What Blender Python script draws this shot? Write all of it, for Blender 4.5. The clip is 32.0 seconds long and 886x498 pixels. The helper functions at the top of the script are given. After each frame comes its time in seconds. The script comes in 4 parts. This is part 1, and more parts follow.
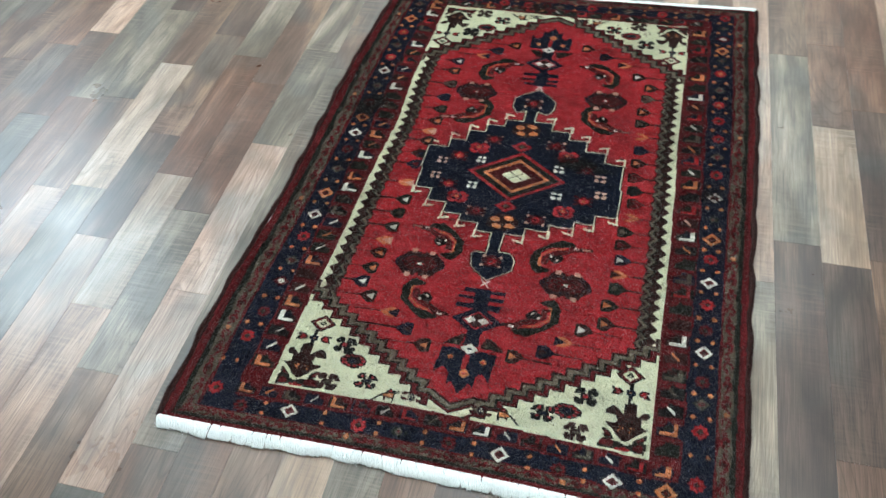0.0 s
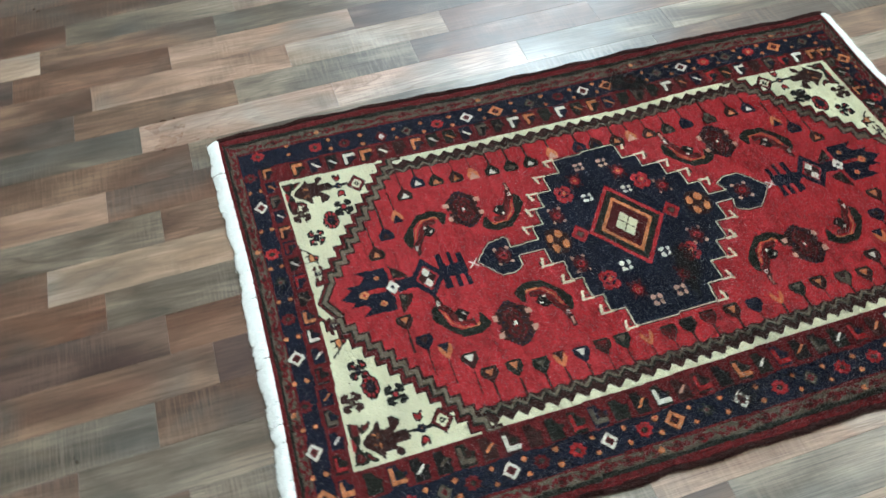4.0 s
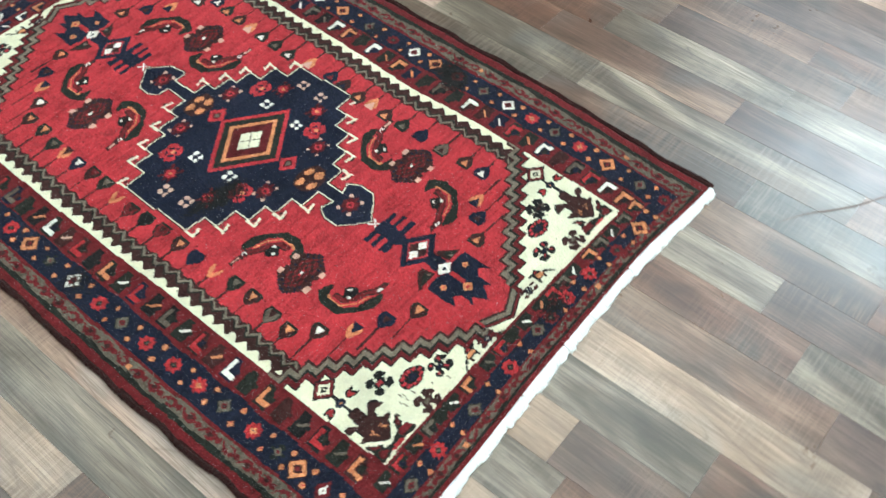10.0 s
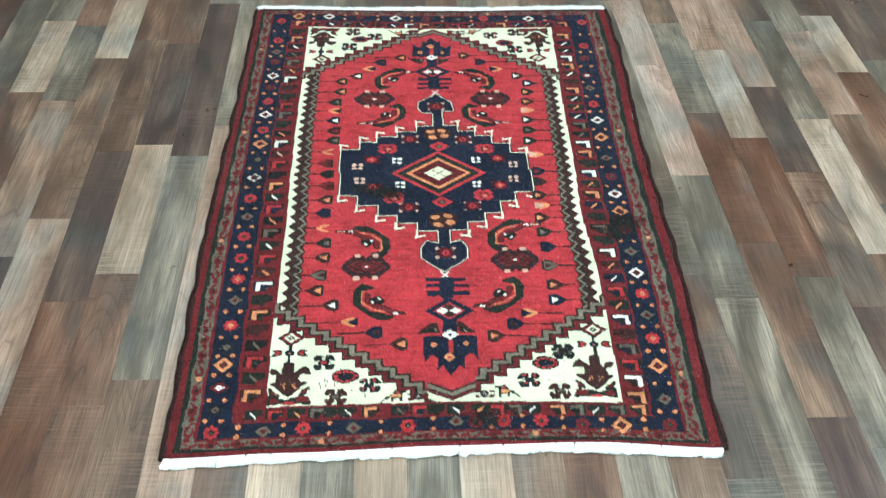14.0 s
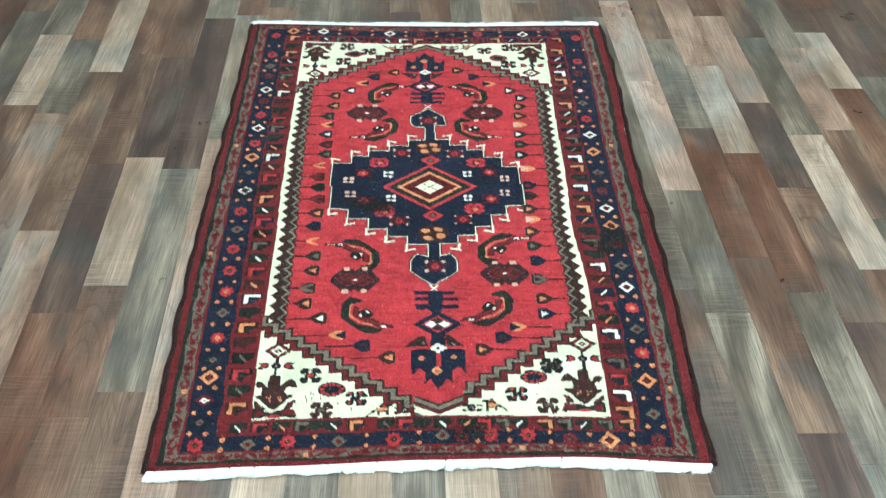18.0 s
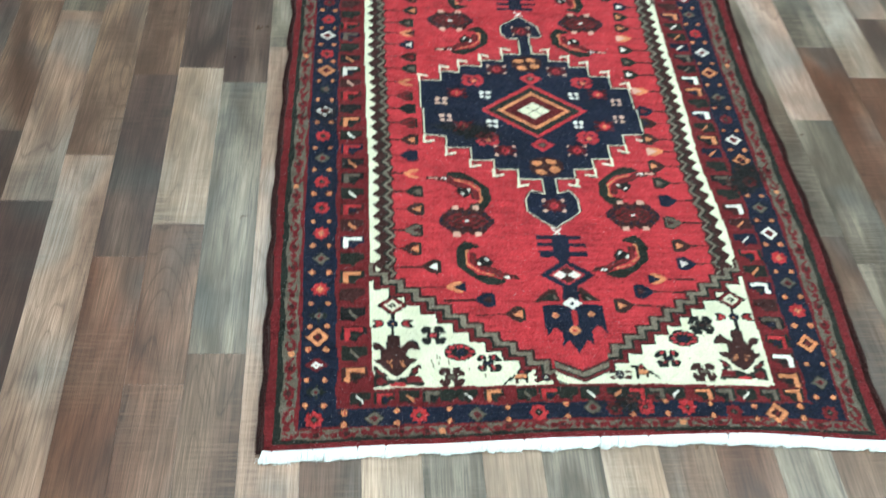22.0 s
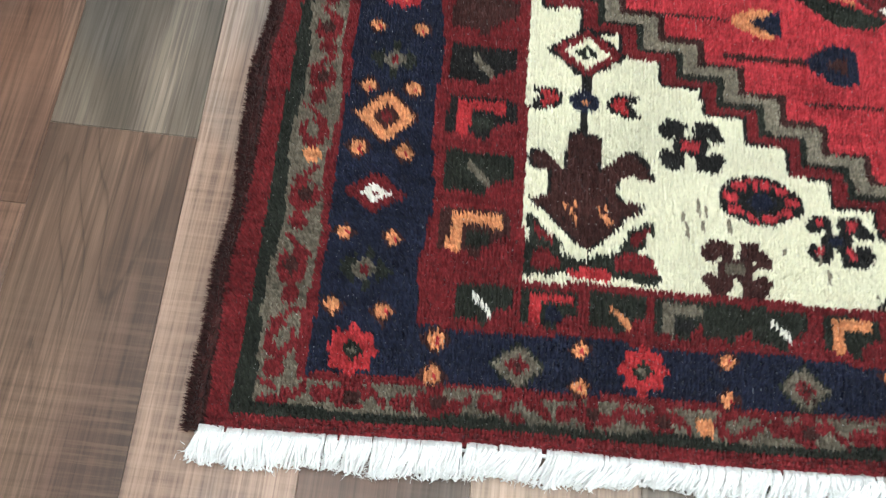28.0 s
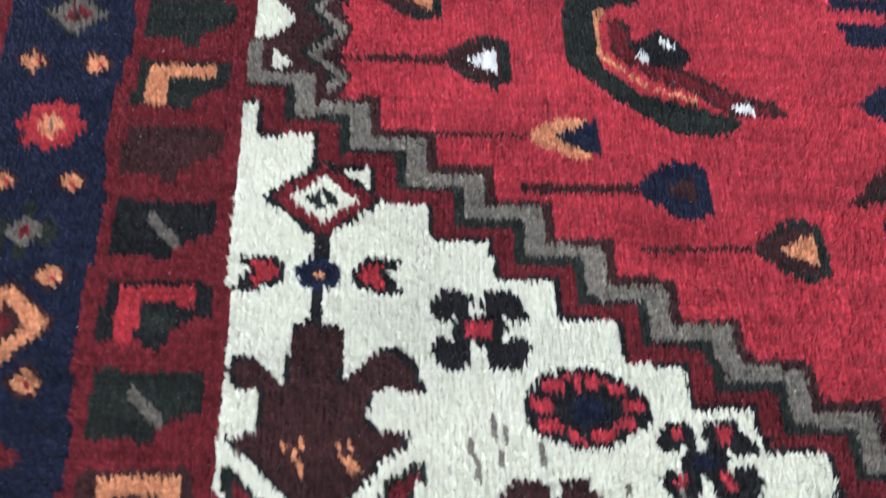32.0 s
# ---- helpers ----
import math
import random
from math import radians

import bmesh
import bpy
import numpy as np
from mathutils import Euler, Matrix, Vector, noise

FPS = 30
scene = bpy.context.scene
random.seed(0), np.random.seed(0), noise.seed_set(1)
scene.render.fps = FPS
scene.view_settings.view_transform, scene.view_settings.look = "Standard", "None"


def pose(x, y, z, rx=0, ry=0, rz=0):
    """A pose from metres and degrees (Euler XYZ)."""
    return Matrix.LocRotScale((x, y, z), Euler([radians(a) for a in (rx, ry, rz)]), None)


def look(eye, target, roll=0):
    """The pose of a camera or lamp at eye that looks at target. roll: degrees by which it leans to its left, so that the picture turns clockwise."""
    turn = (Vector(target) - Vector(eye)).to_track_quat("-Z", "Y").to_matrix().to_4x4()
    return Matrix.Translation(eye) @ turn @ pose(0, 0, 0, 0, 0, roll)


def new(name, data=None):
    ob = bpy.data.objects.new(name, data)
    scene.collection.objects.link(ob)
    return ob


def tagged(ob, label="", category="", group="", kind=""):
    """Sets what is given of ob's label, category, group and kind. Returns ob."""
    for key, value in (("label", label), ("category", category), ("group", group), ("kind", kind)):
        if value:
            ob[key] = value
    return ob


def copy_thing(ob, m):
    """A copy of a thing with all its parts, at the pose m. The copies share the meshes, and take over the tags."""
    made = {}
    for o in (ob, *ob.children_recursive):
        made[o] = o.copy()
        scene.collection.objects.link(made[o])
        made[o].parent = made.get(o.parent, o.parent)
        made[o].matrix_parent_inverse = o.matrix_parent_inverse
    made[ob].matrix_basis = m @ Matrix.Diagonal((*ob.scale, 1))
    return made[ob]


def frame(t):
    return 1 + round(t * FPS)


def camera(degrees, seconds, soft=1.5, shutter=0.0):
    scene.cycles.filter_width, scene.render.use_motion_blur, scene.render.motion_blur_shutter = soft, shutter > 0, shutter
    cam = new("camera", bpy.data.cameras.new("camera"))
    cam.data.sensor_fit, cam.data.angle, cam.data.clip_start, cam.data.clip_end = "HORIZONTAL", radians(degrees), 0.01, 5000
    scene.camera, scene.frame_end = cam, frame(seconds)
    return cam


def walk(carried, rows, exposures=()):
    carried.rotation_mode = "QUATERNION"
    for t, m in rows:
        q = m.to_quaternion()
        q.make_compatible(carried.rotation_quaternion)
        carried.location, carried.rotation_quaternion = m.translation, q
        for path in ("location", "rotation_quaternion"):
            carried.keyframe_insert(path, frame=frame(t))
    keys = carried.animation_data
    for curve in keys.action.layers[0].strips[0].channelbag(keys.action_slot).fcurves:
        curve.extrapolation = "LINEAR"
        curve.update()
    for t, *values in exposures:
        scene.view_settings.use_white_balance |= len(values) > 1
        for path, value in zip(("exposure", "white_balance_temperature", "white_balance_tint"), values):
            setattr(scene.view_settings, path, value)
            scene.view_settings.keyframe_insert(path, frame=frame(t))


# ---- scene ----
cam = camera(52.56, 32.0, soft=1.3, shutter=0.5)
PATH = [
    (0.0, -0.3087, 1.5325, 1.4317, 43.22, 3.19, -165.45),
    (0.5, -0.4386, 1.4993, 1.4384, 43.41, 3.38, -159.03),
    (1.0, -0.6363, 1.4783, 1.4563, 42.91, 1.70, -151.64),
    (1.5, -0.7577, 1.4149, 1.4557, 43.07, 1.60, -145.63),
    (2.0, -0.8481, 1.2573, 1.4311, 41.71, 1.68, -138.28),
    (2.5, -0.9456, 1.1231, 1.4523, 41.86, 2.13, -130.44),
    (4.5, -1.1540, 0.5436, 1.4085, 39.52, 0.21, -100.90),
    (5.0, -1.2151, 0.3621, 1.4312, 38.95, -0.64, -96.21),
    (5.5, -1.2303, 0.2190, 1.4055, 38.65, -0.27, -94.91),
    (6.0, -1.1591, 0.0430, 1.3884, 37.54, 0.30, -91.57),
    (6.5, -1.1363, -0.1283, 1.3971, 37.61, 1.64, -91.67),
    (7.0, -1.1760, -0.3272, 1.4040, 38.43, 0.19, -86.79),
    (7.5, -1.1756, -0.4582, 1.4251, 37.78, -0.34, -84.97),
    (8.0, -1.0769, -0.6020, 1.4016, 36.34, -1.86, -80.72),
    (8.5, -1.0087, -0.7190, 1.4053, 36.03, -1.38, -76.87),
    (9.0, -0.9513, -0.9004, 1.4080, 37.12, -0.44, -67.35),
    (9.5, -0.8965, -1.0481, 1.4003, 37.39, -1.22, -58.42),
    (10.0, -0.7402, -1.1226, 1.3850, 36.14, -0.70, -50.05),
    (10.5, -0.6223, -1.2035, 1.4359, 36.46, -0.81, -42.48),
    (11.0, -0.5258, -1.3970, 1.4292, 39.87, -0.78, -31.29),
    (11.5, -0.3893, -1.5027, 1.3992, 41.59, 0.39, -22.21),
    (12.0, -0.2936, -1.4668, 1.4083, 41.59, -2.81, -13.24),
    (12.5, -0.2101, -1.5353, 1.4327, 43.22, -2.10, -6.77),
    (13.0, -0.1073, -1.6243, 1.4467, 44.37, -1.00, -2.58),
    (13.5, -0.0646, -1.6759, 1.4467, 45.04, -1.11, -0.78),
    (14.0, -0.0524, -1.7069, 1.4433, 45.05, -0.68, -1.40),
    (14.5, -0.0409, -1.7207, 1.4396, 45.66, -1.09, -0.94),
    (16.5, -0.0218, -1.7033, 1.4386, 45.78, -0.61, -1.13),
    (17.0, -0.0230, -1.7012, 1.4383, 45.77, -0.63, -1.18),
    (17.5, -0.0188, -1.7018, 1.4332, 46.06, -0.63, -1.17),
    (18.0, -0.0212, -1.7104, 1.4294, 46.25, -0.71, -1.06),
    (18.5, -0.0295, -1.7210, 1.4269, 46.29, -0.74, -0.78),
    (19.0, -0.0423, -1.7191, 1.4358, 46.26, -0.92, -0.46),
    (19.5, -0.0659, -1.6977, 1.4184, 45.83, -1.26, 0.24),
    (20.0, -0.1230, -1.6666, 1.4086, 44.63, -1.85, 0.47),
    (20.5, -0.1906, -1.6205, 1.3952, 44.32, -2.66, -1.77),
    (21.0, -0.2526, -1.5592, 1.3811, 43.89, -2.64, -4.53),
    (21.5, -0.3208, -1.5089, 1.3553, 41.82, -3.87, -4.93),
    (22.0, -0.3544, -1.4602, 1.3129, 39.31, -3.71, -2.62),
    (22.5, -0.3466, -1.3842, 1.2685, 34.56, -4.16, 2.06),
    (23.0, -0.3263, -1.2980, 1.1937, 32.74, -4.35, 5.96),
    (23.5, -0.3794, -1.2240, 1.1090, 31.35, -5.09, 5.41),
    (24.0, -0.4283, -1.1662, 1.0267, 30.46, -6.42, 3.45),
    (24.5, -0.4528, -1.1098, 0.9643, 29.04, -6.20, 3.60),
    (25.0, -0.4492, -1.0629, 0.8858, 27.77, -5.76, 6.67),
    (25.5, -0.4233, -1.0038, 0.8081, 26.48, -4.46, 8.25),
    (27.5, -0.3870, -0.9141, 0.5533, 23.92, -2.29, 7.93),
    (28.0, -0.3965, -0.9016, 0.5135, 23.37, -2.25, 6.11),
    (28.5, -0.4135, -0.8913, 0.4735, 23.00, -2.91, 5.89),
    (29.0, -0.4302, -0.8848, 0.4405, 23.27, -4.00, 4.79),
    (29.5, -0.4234, -0.8682, 0.4155, 25.43, -3.63, 2.47),
    (30.0, -0.4007, -0.8487, 0.3775, 27.07, -3.39, -0.10),
    (30.5, -0.3692, -0.8331, 0.3519, 28.36, -4.34, -2.26),
    (31.0, -0.3418, -0.8083, 0.3514, 28.26, -4.24, -2.40),
    (31.5, -0.3173, -0.7776, 0.3568, 28.83, -4.54, -1.75),
    (32.0, -0.2946, -0.7506, 0.3629, 29.45, -4.88, -0.58),
]
walk(cam, [(t, pose(x, y, z, rx, ry, rz)) for t, x, y, z, rx, ry, rz in PATH],
     ((0, 0.97, 6150, 2), (2.5, 0.97, 6250, 2), (6, 0.97, 6250, 1), (9, 1.00, 6300, 2), (13, 1.07, 5900, -5), (19, 1.09, 5850, -7), (21.5, 1.06, 5850, -6),
      (23, 0.93, 6100, -1), (25.5, 0.80, 6350, 7), (29, 0.65, 6600, 12), (30.5, 0.52, 5900, 16), (32, 0.60, 5700, 20)))

# ---- light ----
world = bpy.data.worlds.new("world")
scene.world = world
world.use_nodes = True
wt = world.node_tree
bg = wt.nodes["Background"]
sky = wt.nodes.new("ShaderNodeTexSky")
sky.sky_type, sky.sun_disc = "NISHITA", False
sky.sun_elevation, sky.sun_rotation = radians(48), radians(200)
wt.links.new(sky.outputs["Color"], bg.inputs["Color"])
bg.inputs["Strength"].default_value = 0.12


def area_lamp(name, m, w, h, watts, tint=(1, 1, 1)):
    d = bpy.data.lights.new(name, "AREA")
    d.shape, d.size, d.size_y, d.energy, d.color = "RECTANGLE", w, h, watts, tint
    ob = new(name, d)
    ob.matrix_world = m
    return ob


# daylight standing in the window opening
area_lamp("window_daylight", look((2.57, -0.98, 1.86), (0.0, -0.98, 1.3)), 0.85, 0.66, 24, (0.76, 0.89, 1.0))
area_lamp("window_daylight", look((2.58, -0.85, 1.60), (0.0, -0.85, 1.1)), 1.9, 1.2, 17, (0.83, 0.92, 0.98))


# ---- materials ----
def material(name, rough=0.6, spec=0.5):
    m = bpy.data.materials.new(name)
    m.use_nodes = True
    b = m.node_tree.nodes["Principled BSDF"]
    b.inputs["Roughness"].default_value = rough
    b.inputs["Specular IOR Level"].default_value = spec
    return m, m.node_tree, b


def node(nt, kind, **values):
    n = nt.nodes.new(kind)
    for k, v in values.items():
        n.inputs[k].default_value = v
    return n


def mix_colour(nt, fac, a, b, blend="MIX"):
    n = nt.nodes.new("ShaderNodeMix")
    n.data_type, n.blend_type = "RGBA", blend
    for socket, v in ((n.inputs[0], fac), (n.inputs[6], a), (n.inputs[7], b)):
        if isinstance(v, bpy.types.NodeSocket):
            nt.links.new(v, socket)
        else:
            socket.default_value = v if isinstance(v, (int, float)) else (*v, 1)
    return n.outputs[2]


def ramp(nt, source, stops):
    n = nt.nodes.new("ShaderNodeValToRGB")
    e = n.color_ramp.elements
    while len(e) < len(stops):
        e.new(0.5)
    for el, (p, c) in zip(e, stops):
        el.position, el.color = p, (*(c if isinstance(c, tuple) else (c, c, c)), 1)
    nt.links.new(source, n.inputs[0])
    return n.outputs[0]


def noise_at(nt, coords, scale, stretch=(1, 1, 1), detail=4, rough=0.55, distort=0.0):
    mp = nt.nodes.new("ShaderNodeMapping")
    mp.inputs["Scale"].default_value = stretch
    nt.links.new(coords, mp.inputs[0])
    n = node(nt, "ShaderNodeTexNoise", Scale=scale, Detail=detail, Roughness=rough, Distortion=distort)
    nt.links.new(mp.outputs[0], n.inputs["Vector"])
    return n.outputs["Fac"]


def plaster(name, colour):
    m, nt, b = material(name, 0.85, 0.3)
    co = nt.nodes.new("ShaderNodeTexCoord").outputs["Object"]
    f = noise_at(nt, co, 3.0)
    nt.links.new(mix_colour(nt, f, colour, tuple(c * 0.93 for c in colour)), b.inputs["Base Color"])
    bump = node(nt, "ShaderNodeBump", Strength=0.1, Distance=0.002)
    nt.links.new(noise_at(nt, co, 160.0), bump.inputs["Height"])
    nt.links.new(bump.outputs[0], b.inputs["Normal"])
    return m


WALL_PAINT = plaster("wall_paint", (0.78, 0.76, 0.72))
CEILING_PAINT = plaster("ceiling_paint", (0.8, 0.8, 0.79))
FRAME_PAINT = plaster("frame_paint", (0.75, 0.75, 0.74))


def mesh_object(name, bm, mat, parent=None, label=""):
    me = bpy.data.meshes.new(name)
    bm.to_mesh(me)
    bm.free()
    if mat:
        me.materials.append(mat)
    ob = new(name, me)
    ob.parent = parent
    if label:
        ob["label"] = label
    return ob


def box_into(bm, lo, hi):
    c = [(a + b) / 2 for a, b in zip(lo, hi)]
    s = [b - a for a, b in zip(lo, hi)]
    bmesh.ops.create_cube(bm, size=1, matrix=Matrix.Translation(c) @ Matrix.Diagonal((*s, 1)))


def box(name, lo, hi, mat, parent=None, label=""):
    bm = bmesh.new()
    box_into(bm, lo, hi)
    return mesh_object(name, bm, mat, parent, label)


# ---- the room that closes the place ----
X0, X1, Y0, Y1, HIGH = -3.2, 2.6, -4.2, 4.0, 2.6


def wall_with_opening(name, axis, at, thick, a0, a1, o0, o1, s, h, label):
    """A wall along x or y with one window opening from o0 to o1, between sill height s and head height h."""
    bm = bmesh.new()
    for p0, p1, z0, z1 in ((a0, o0, 0, HIGH), (o1, a1, 0, HIGH), (o0, o1, 0, s), (o0, o1, h, HIGH)):
        if axis == "y":
            box_into(bm, (at, p0, z0), (at + thick, p1, z1))
        else:
            box_into(bm, (p0, at, z0), (p1, at + thick, z1))
    return tagged(mesh_object(name, bm, WALL_PAINT), label, "wall", kind="structure")


wall_with_opening("wall_east", "y", X1, 0.15, Y0, Y1, -1.85, 0.15, 0.85, 2.25, "plain off-white painted wall with a window opening")
tagged(box("wall_north", (X0, Y1, 0), (X1, Y1 + 0.15, HIGH), WALL_PAINT), "plain off-white painted wall", "wall", kind="structure")
tagged(box("wall_west", (X0 - 0.15, Y0, 0), (X0, Y1, HIGH), WALL_PAINT), "plain off-white painted wall", "wall", kind="structure")
tagged(box("wall_south", (X0, Y0 - 0.15, 0), (X1, Y0, HIGH), WALL_PAINT), "plain off-white painted wall", "wall", kind="structure")
tagged(box("ceiling", (X0, Y0, HIGH), (X1, Y1, HIGH + 0.1), CEILING_PAINT), "plain white painted ceiling", "ceiling", kind="structure")


def tube_light():
    m, nt, b = material("lit_diffuser", 0.5)
    b.inputs["Base Color"].default_value = (0.8, 0.8, 0.8, 1)
    b.inputs["Emission Color"].default_value = (0.91, 0.97, 0.97, 1)
    b.inputs["Emission Strength"].default_value = 5.5
    return m


DIFFUSER = tube_light()


def ceiling_light(x, y):
    """A recessed office light: a shallow white frame round a glowing diffuser."""
    root = tagged(new("ceiling_light"), "switched-on white ceiling light panel with metal frame", "light", "ceiling lights")
    root.location = (x, y, HIGH)
    w, l = 0.3, 0.6
    bm = bmesh.new()
    for lo, hi in (((-w, -l, -0.03), (-w + 0.025, l, 0)), ((w - 0.025, -l, -0.03), (w, l, 0)), ((-w + 0.025, -l, -0.03), (w - 0.025, -l + 0.025, 0)),
                   ((-w + 0.025, l - 0.025, -0.03), (w - 0.025, l, 0))):
        box_into(bm, lo, hi)
    mesh_object("frame", bm, FRAME_PAINT, root)
    box("diffuser", (-w + 0.026, -l + 0.026, -0.02), (w - 0.026, l - 0.026, -0.004), DIFFUSER, root, "glowing white diffuser")
    return root


lit = ceiling_light(-0.95, -0.35)
for x, y in ((0.25, -0.35), (1.45, -0.35), (-0.95, 1.45), (0.25, 1.45), (-0.95, -2.15), (0.25, -2.15), (1.45, -2.15), (-0.95, -3.6), (0.25, -3.6), (1.45, -3.6)):
    copy_thing(lit, Matrix.Translation((x, y, HIGH)))
# ---- laminate floor: two-strip boards, each strip a piece of its own ----
STRIP, PHASE, TILT = 0.0965, -0.0045, -0.0257


def wood(name, tones, rough=0.31, wavy=1.0):
    """Printed wood under a clear wear layer; grain runs along y and shifts from strip to strip."""
    m, nt, b = material("wood_" + name, rough, 0.46)
    pos = nt.nodes.new("ShaderNodeNewGeometry").outputs["Position"]
    info = nt.nodes.new("ShaderNodeObjectInfo")
    island = nt.nodes.new("ShaderNodeNewGeometry").outputs["Random Per Island"]
    seed = nt.nodes.new("ShaderNodeMath")
    seed.operation = "ADD"
    nt.links.new(info.outputs["Random"], seed.inputs[0])
    nt.links.new(island, seed.inputs[1])
    shift = nt.nodes.new("ShaderNodeVectorMath")
    shift.operation = "SCALE"
    shift.inputs[0].default_value = (37.0, 91.0, 53.0)
    nt.links.new(seed.outputs[0], shift.inputs["Scale"])
    add = nt.nodes.new("ShaderNodeVectorMath")
    nt.links.new(pos, add.inputs[0])
    nt.links.new(shift.outputs[0], add.inputs[1])
    co = add.outputs[0]
    broad = noise_at(nt, co, 1.0, (9.0, 1.6, 1), 4, 0.5, 1.1 * wavy)
    cast = noise_at(nt, co, 1.3, (4.0, 2.6, 1), 2, 0.5, 0.5)
    cloud = noise_at(nt, co, 5.0, (2.2, 1.0, 1), 4, 0.5, 0.8)
    figure = noise_at(nt, co, 1.0, (6.5, 0.62, 1), 2, 0.4, 0.8 * wavy)
    rings = nt.nodes.new("ShaderNodeMath")
    rings.operation = "MULTIPLY"
    nt.links.new(figure, rings.inputs[0])
    rings.inputs[1].default_value = 25.0
    turn = nt.nodes.new("ShaderNodeMath")
    turn.operation = "FRACT"
    nt.links.new(rings.outputs[0], turn.inputs[0])
    fleck = noise_at(nt, co, 26.0, (7.0, 0.16, 1), 3, 0.6, 0.25)
    pore = noise_at(nt, co, 70.0, (8.0, 0.16, 1), 3, 0.6)
    hair = noise_at(nt, co, 130.0, (9.0, 0.10, 1), 2, 0.6)
    saw = noise_at(nt, co, 18.0, (0.7, 13.0, 1), 3, 0.65)
    worked = ramp(nt, noise_at(nt, co, 3.2, (1.0, 1.0, 1), 2), ((0.46, 0.0), (0.62, 1.0)))
    dark, mid, pale = tones
    base = ramp(nt, broad, ((0.30, dark), (0.46, mid), (0.64, pale)))
    drab = tuple(sum(mid) / 3 * k for k in (1.04, 1.0, 0.93))
    rust = tuple(sum(mid) / 3 * k for k in (1.42, 0.94, 0.68))
    base = mix_colour(nt, ramp(nt, cast, ((0.52, 0.0), (0.66, 0.65))), base, drab)
    base = mix_colour(nt, ramp(nt, cast, ((0.32, 0.28), (0.44, 0.0))), base, rust)
    base = mix_colour(nt, 1.0, base, ramp(nt, cloud, ((0.30, 0.58), (0.50, 1.0), (0.68, 1.34))), "MULTIPLY")
    zone = ramp(nt, noise_at(nt, co, 1.6, (3.0, 1.2, 1), 2), ((0.44, 0.04), (0.60, 1.0)))
    line = mix_colour(nt, 1.0, ramp(nt, turn.outputs[0], ((0.0, 0.55), (0.05, 0.24), (0.12, 0.04), (0.45, 0.0), (0.93, 0.18), (0.98, 0.55))), zone, "MULTIPLY")
    base = mix_colour(nt, line, base, tuple(c * 0.55 for c in dark))
    base = mix_colour(nt, ramp(nt, fleck, ((0.47, 0.0), (0.63, 0.34))), base, tuple(c * 0.6 for c in dark))
    base = mix_colour(nt, ramp(nt, pore, ((0.46, 0.0), (0.62, 0.48))), base, tuple(c * 0.6 for c in dark))
    base = mix_colour(nt, 1.0, base, ramp(nt, hair, ((0.34, 0.86), (0.62, 1.08))), "MULTIPLY")
    cuts = mix_colour(nt, 1.0, ramp(nt, saw, ((0.46, 0.0), (0.66, 0.32))), worked, "MULTIPLY")
    base = mix_colour(nt, cuts, base, tuple(min(1, c * 1.12) for c in pale))
    scars = mix_colour(nt, 1.0, ramp(nt, saw, ((0.30, 0.26), (0.42, 0.0))), worked, "MULTIPLY")
    base = mix_colour(nt, scars, base, tuple(c * 0.6 for c in dark))
    hsv = nt.nodes.new("ShaderNodeHueSaturation")
    rnd = nt.nodes.new("ShaderNodeMapRange")
    nt.links.new(seed.outputs[0], rnd.inputs[0])
    rnd.inputs[2].default_value = 2.0
    rnd.inputs[3].default_value, rnd.inputs[4].default_value = 0.74, 1.16
    nt.links.new(rnd.outputs[0], hsv.inputs["Value"])
    hsv.inputs["Saturation"].default_value = 1.2
    nt.links.new(base, hsv.inputs["Color"])
    nt.links.new(hsv.outputs[0], b.inputs["Base Color"])
    nt.links.new(ramp(nt, noise_at(nt, pos, 4.0, (1, 1, 1), 5, 0.65), ((0.3, rough - 0.05), (0.75, rough + 0.10))), b.inputs["Roughness"])
    bump = node(nt, "ShaderNodeBump", Strength=0.07, Distance=0.0005)
    nt.links.new(pore, bump.inputs["Height"])
    wave = node(nt, "ShaderNodeBump", Strength=0.10, Distance=0.004)
    nt.links.new(noise_at(nt, pos, 14.0, (1, 1, 1), 2), wave.inputs["Height"])
    nt.links.new(bump.outputs[0], wave.inputs["Normal"])
    nt.links.new(wave.outputs[0], b.inputs["Normal"])
    return m


WOODS = {
    "light": wood("light", ((0.174, 0.124, 0.094), (0.304, 0.232, 0.185), (0.408, 0.329, 0.277)), wavy=0.7),
    "beige": wood("beige", ((0.118, 0.076, 0.058), (0.226, 0.153, 0.120), (0.342, 0.249, 0.202))),
    "grey": wood("grey", ((0.051, 0.040, 0.033), (0.100, 0.083, 0.066), (0.218, 0.182, 0.150)), wavy=1.4),
    "brown": wood("brown", ((0.050, 0.029, 0.021), (0.096, 0.059, 0.046), (0.201, 0.138, 0.104))),
    "red": wood("red", ((0.050, 0.025, 0.018), (0.104, 0.056, 0.041), (0.192, 0.122, 0.092))),
    "dark": wood("dark", ((0.037, 0.023, 0.021), (0.067, 0.044, 0.038), (0.135, 0.095, 0.076))),
    "rose": wood("rose", ((0.160, 0.104, 0.082), (0.299, 0.213, 0.175), (0.406, 0.309, 0.265))),
    "pale": wood("pale", ((0.099, 0.082, 0.064), (0.186, 0.158, 0.129), (0.286, 0.248, 0.206)), wavy=2.4),
}
SUBFLOOR = material("subfloor", 0.9)[0]
SUBFLOOR.node_tree.nodes["Principled BSDF"].inputs["Base Color"].default_value = (0.02, 0.016, 0.013, 1)
floor = tagged(box("floor", (X0, Y0, -0.06), (X1, Y1, -0.008), SUBFLOOR), "wood-look laminate floor of mixed brown, grey and beige strips", "floor", kind="structure")
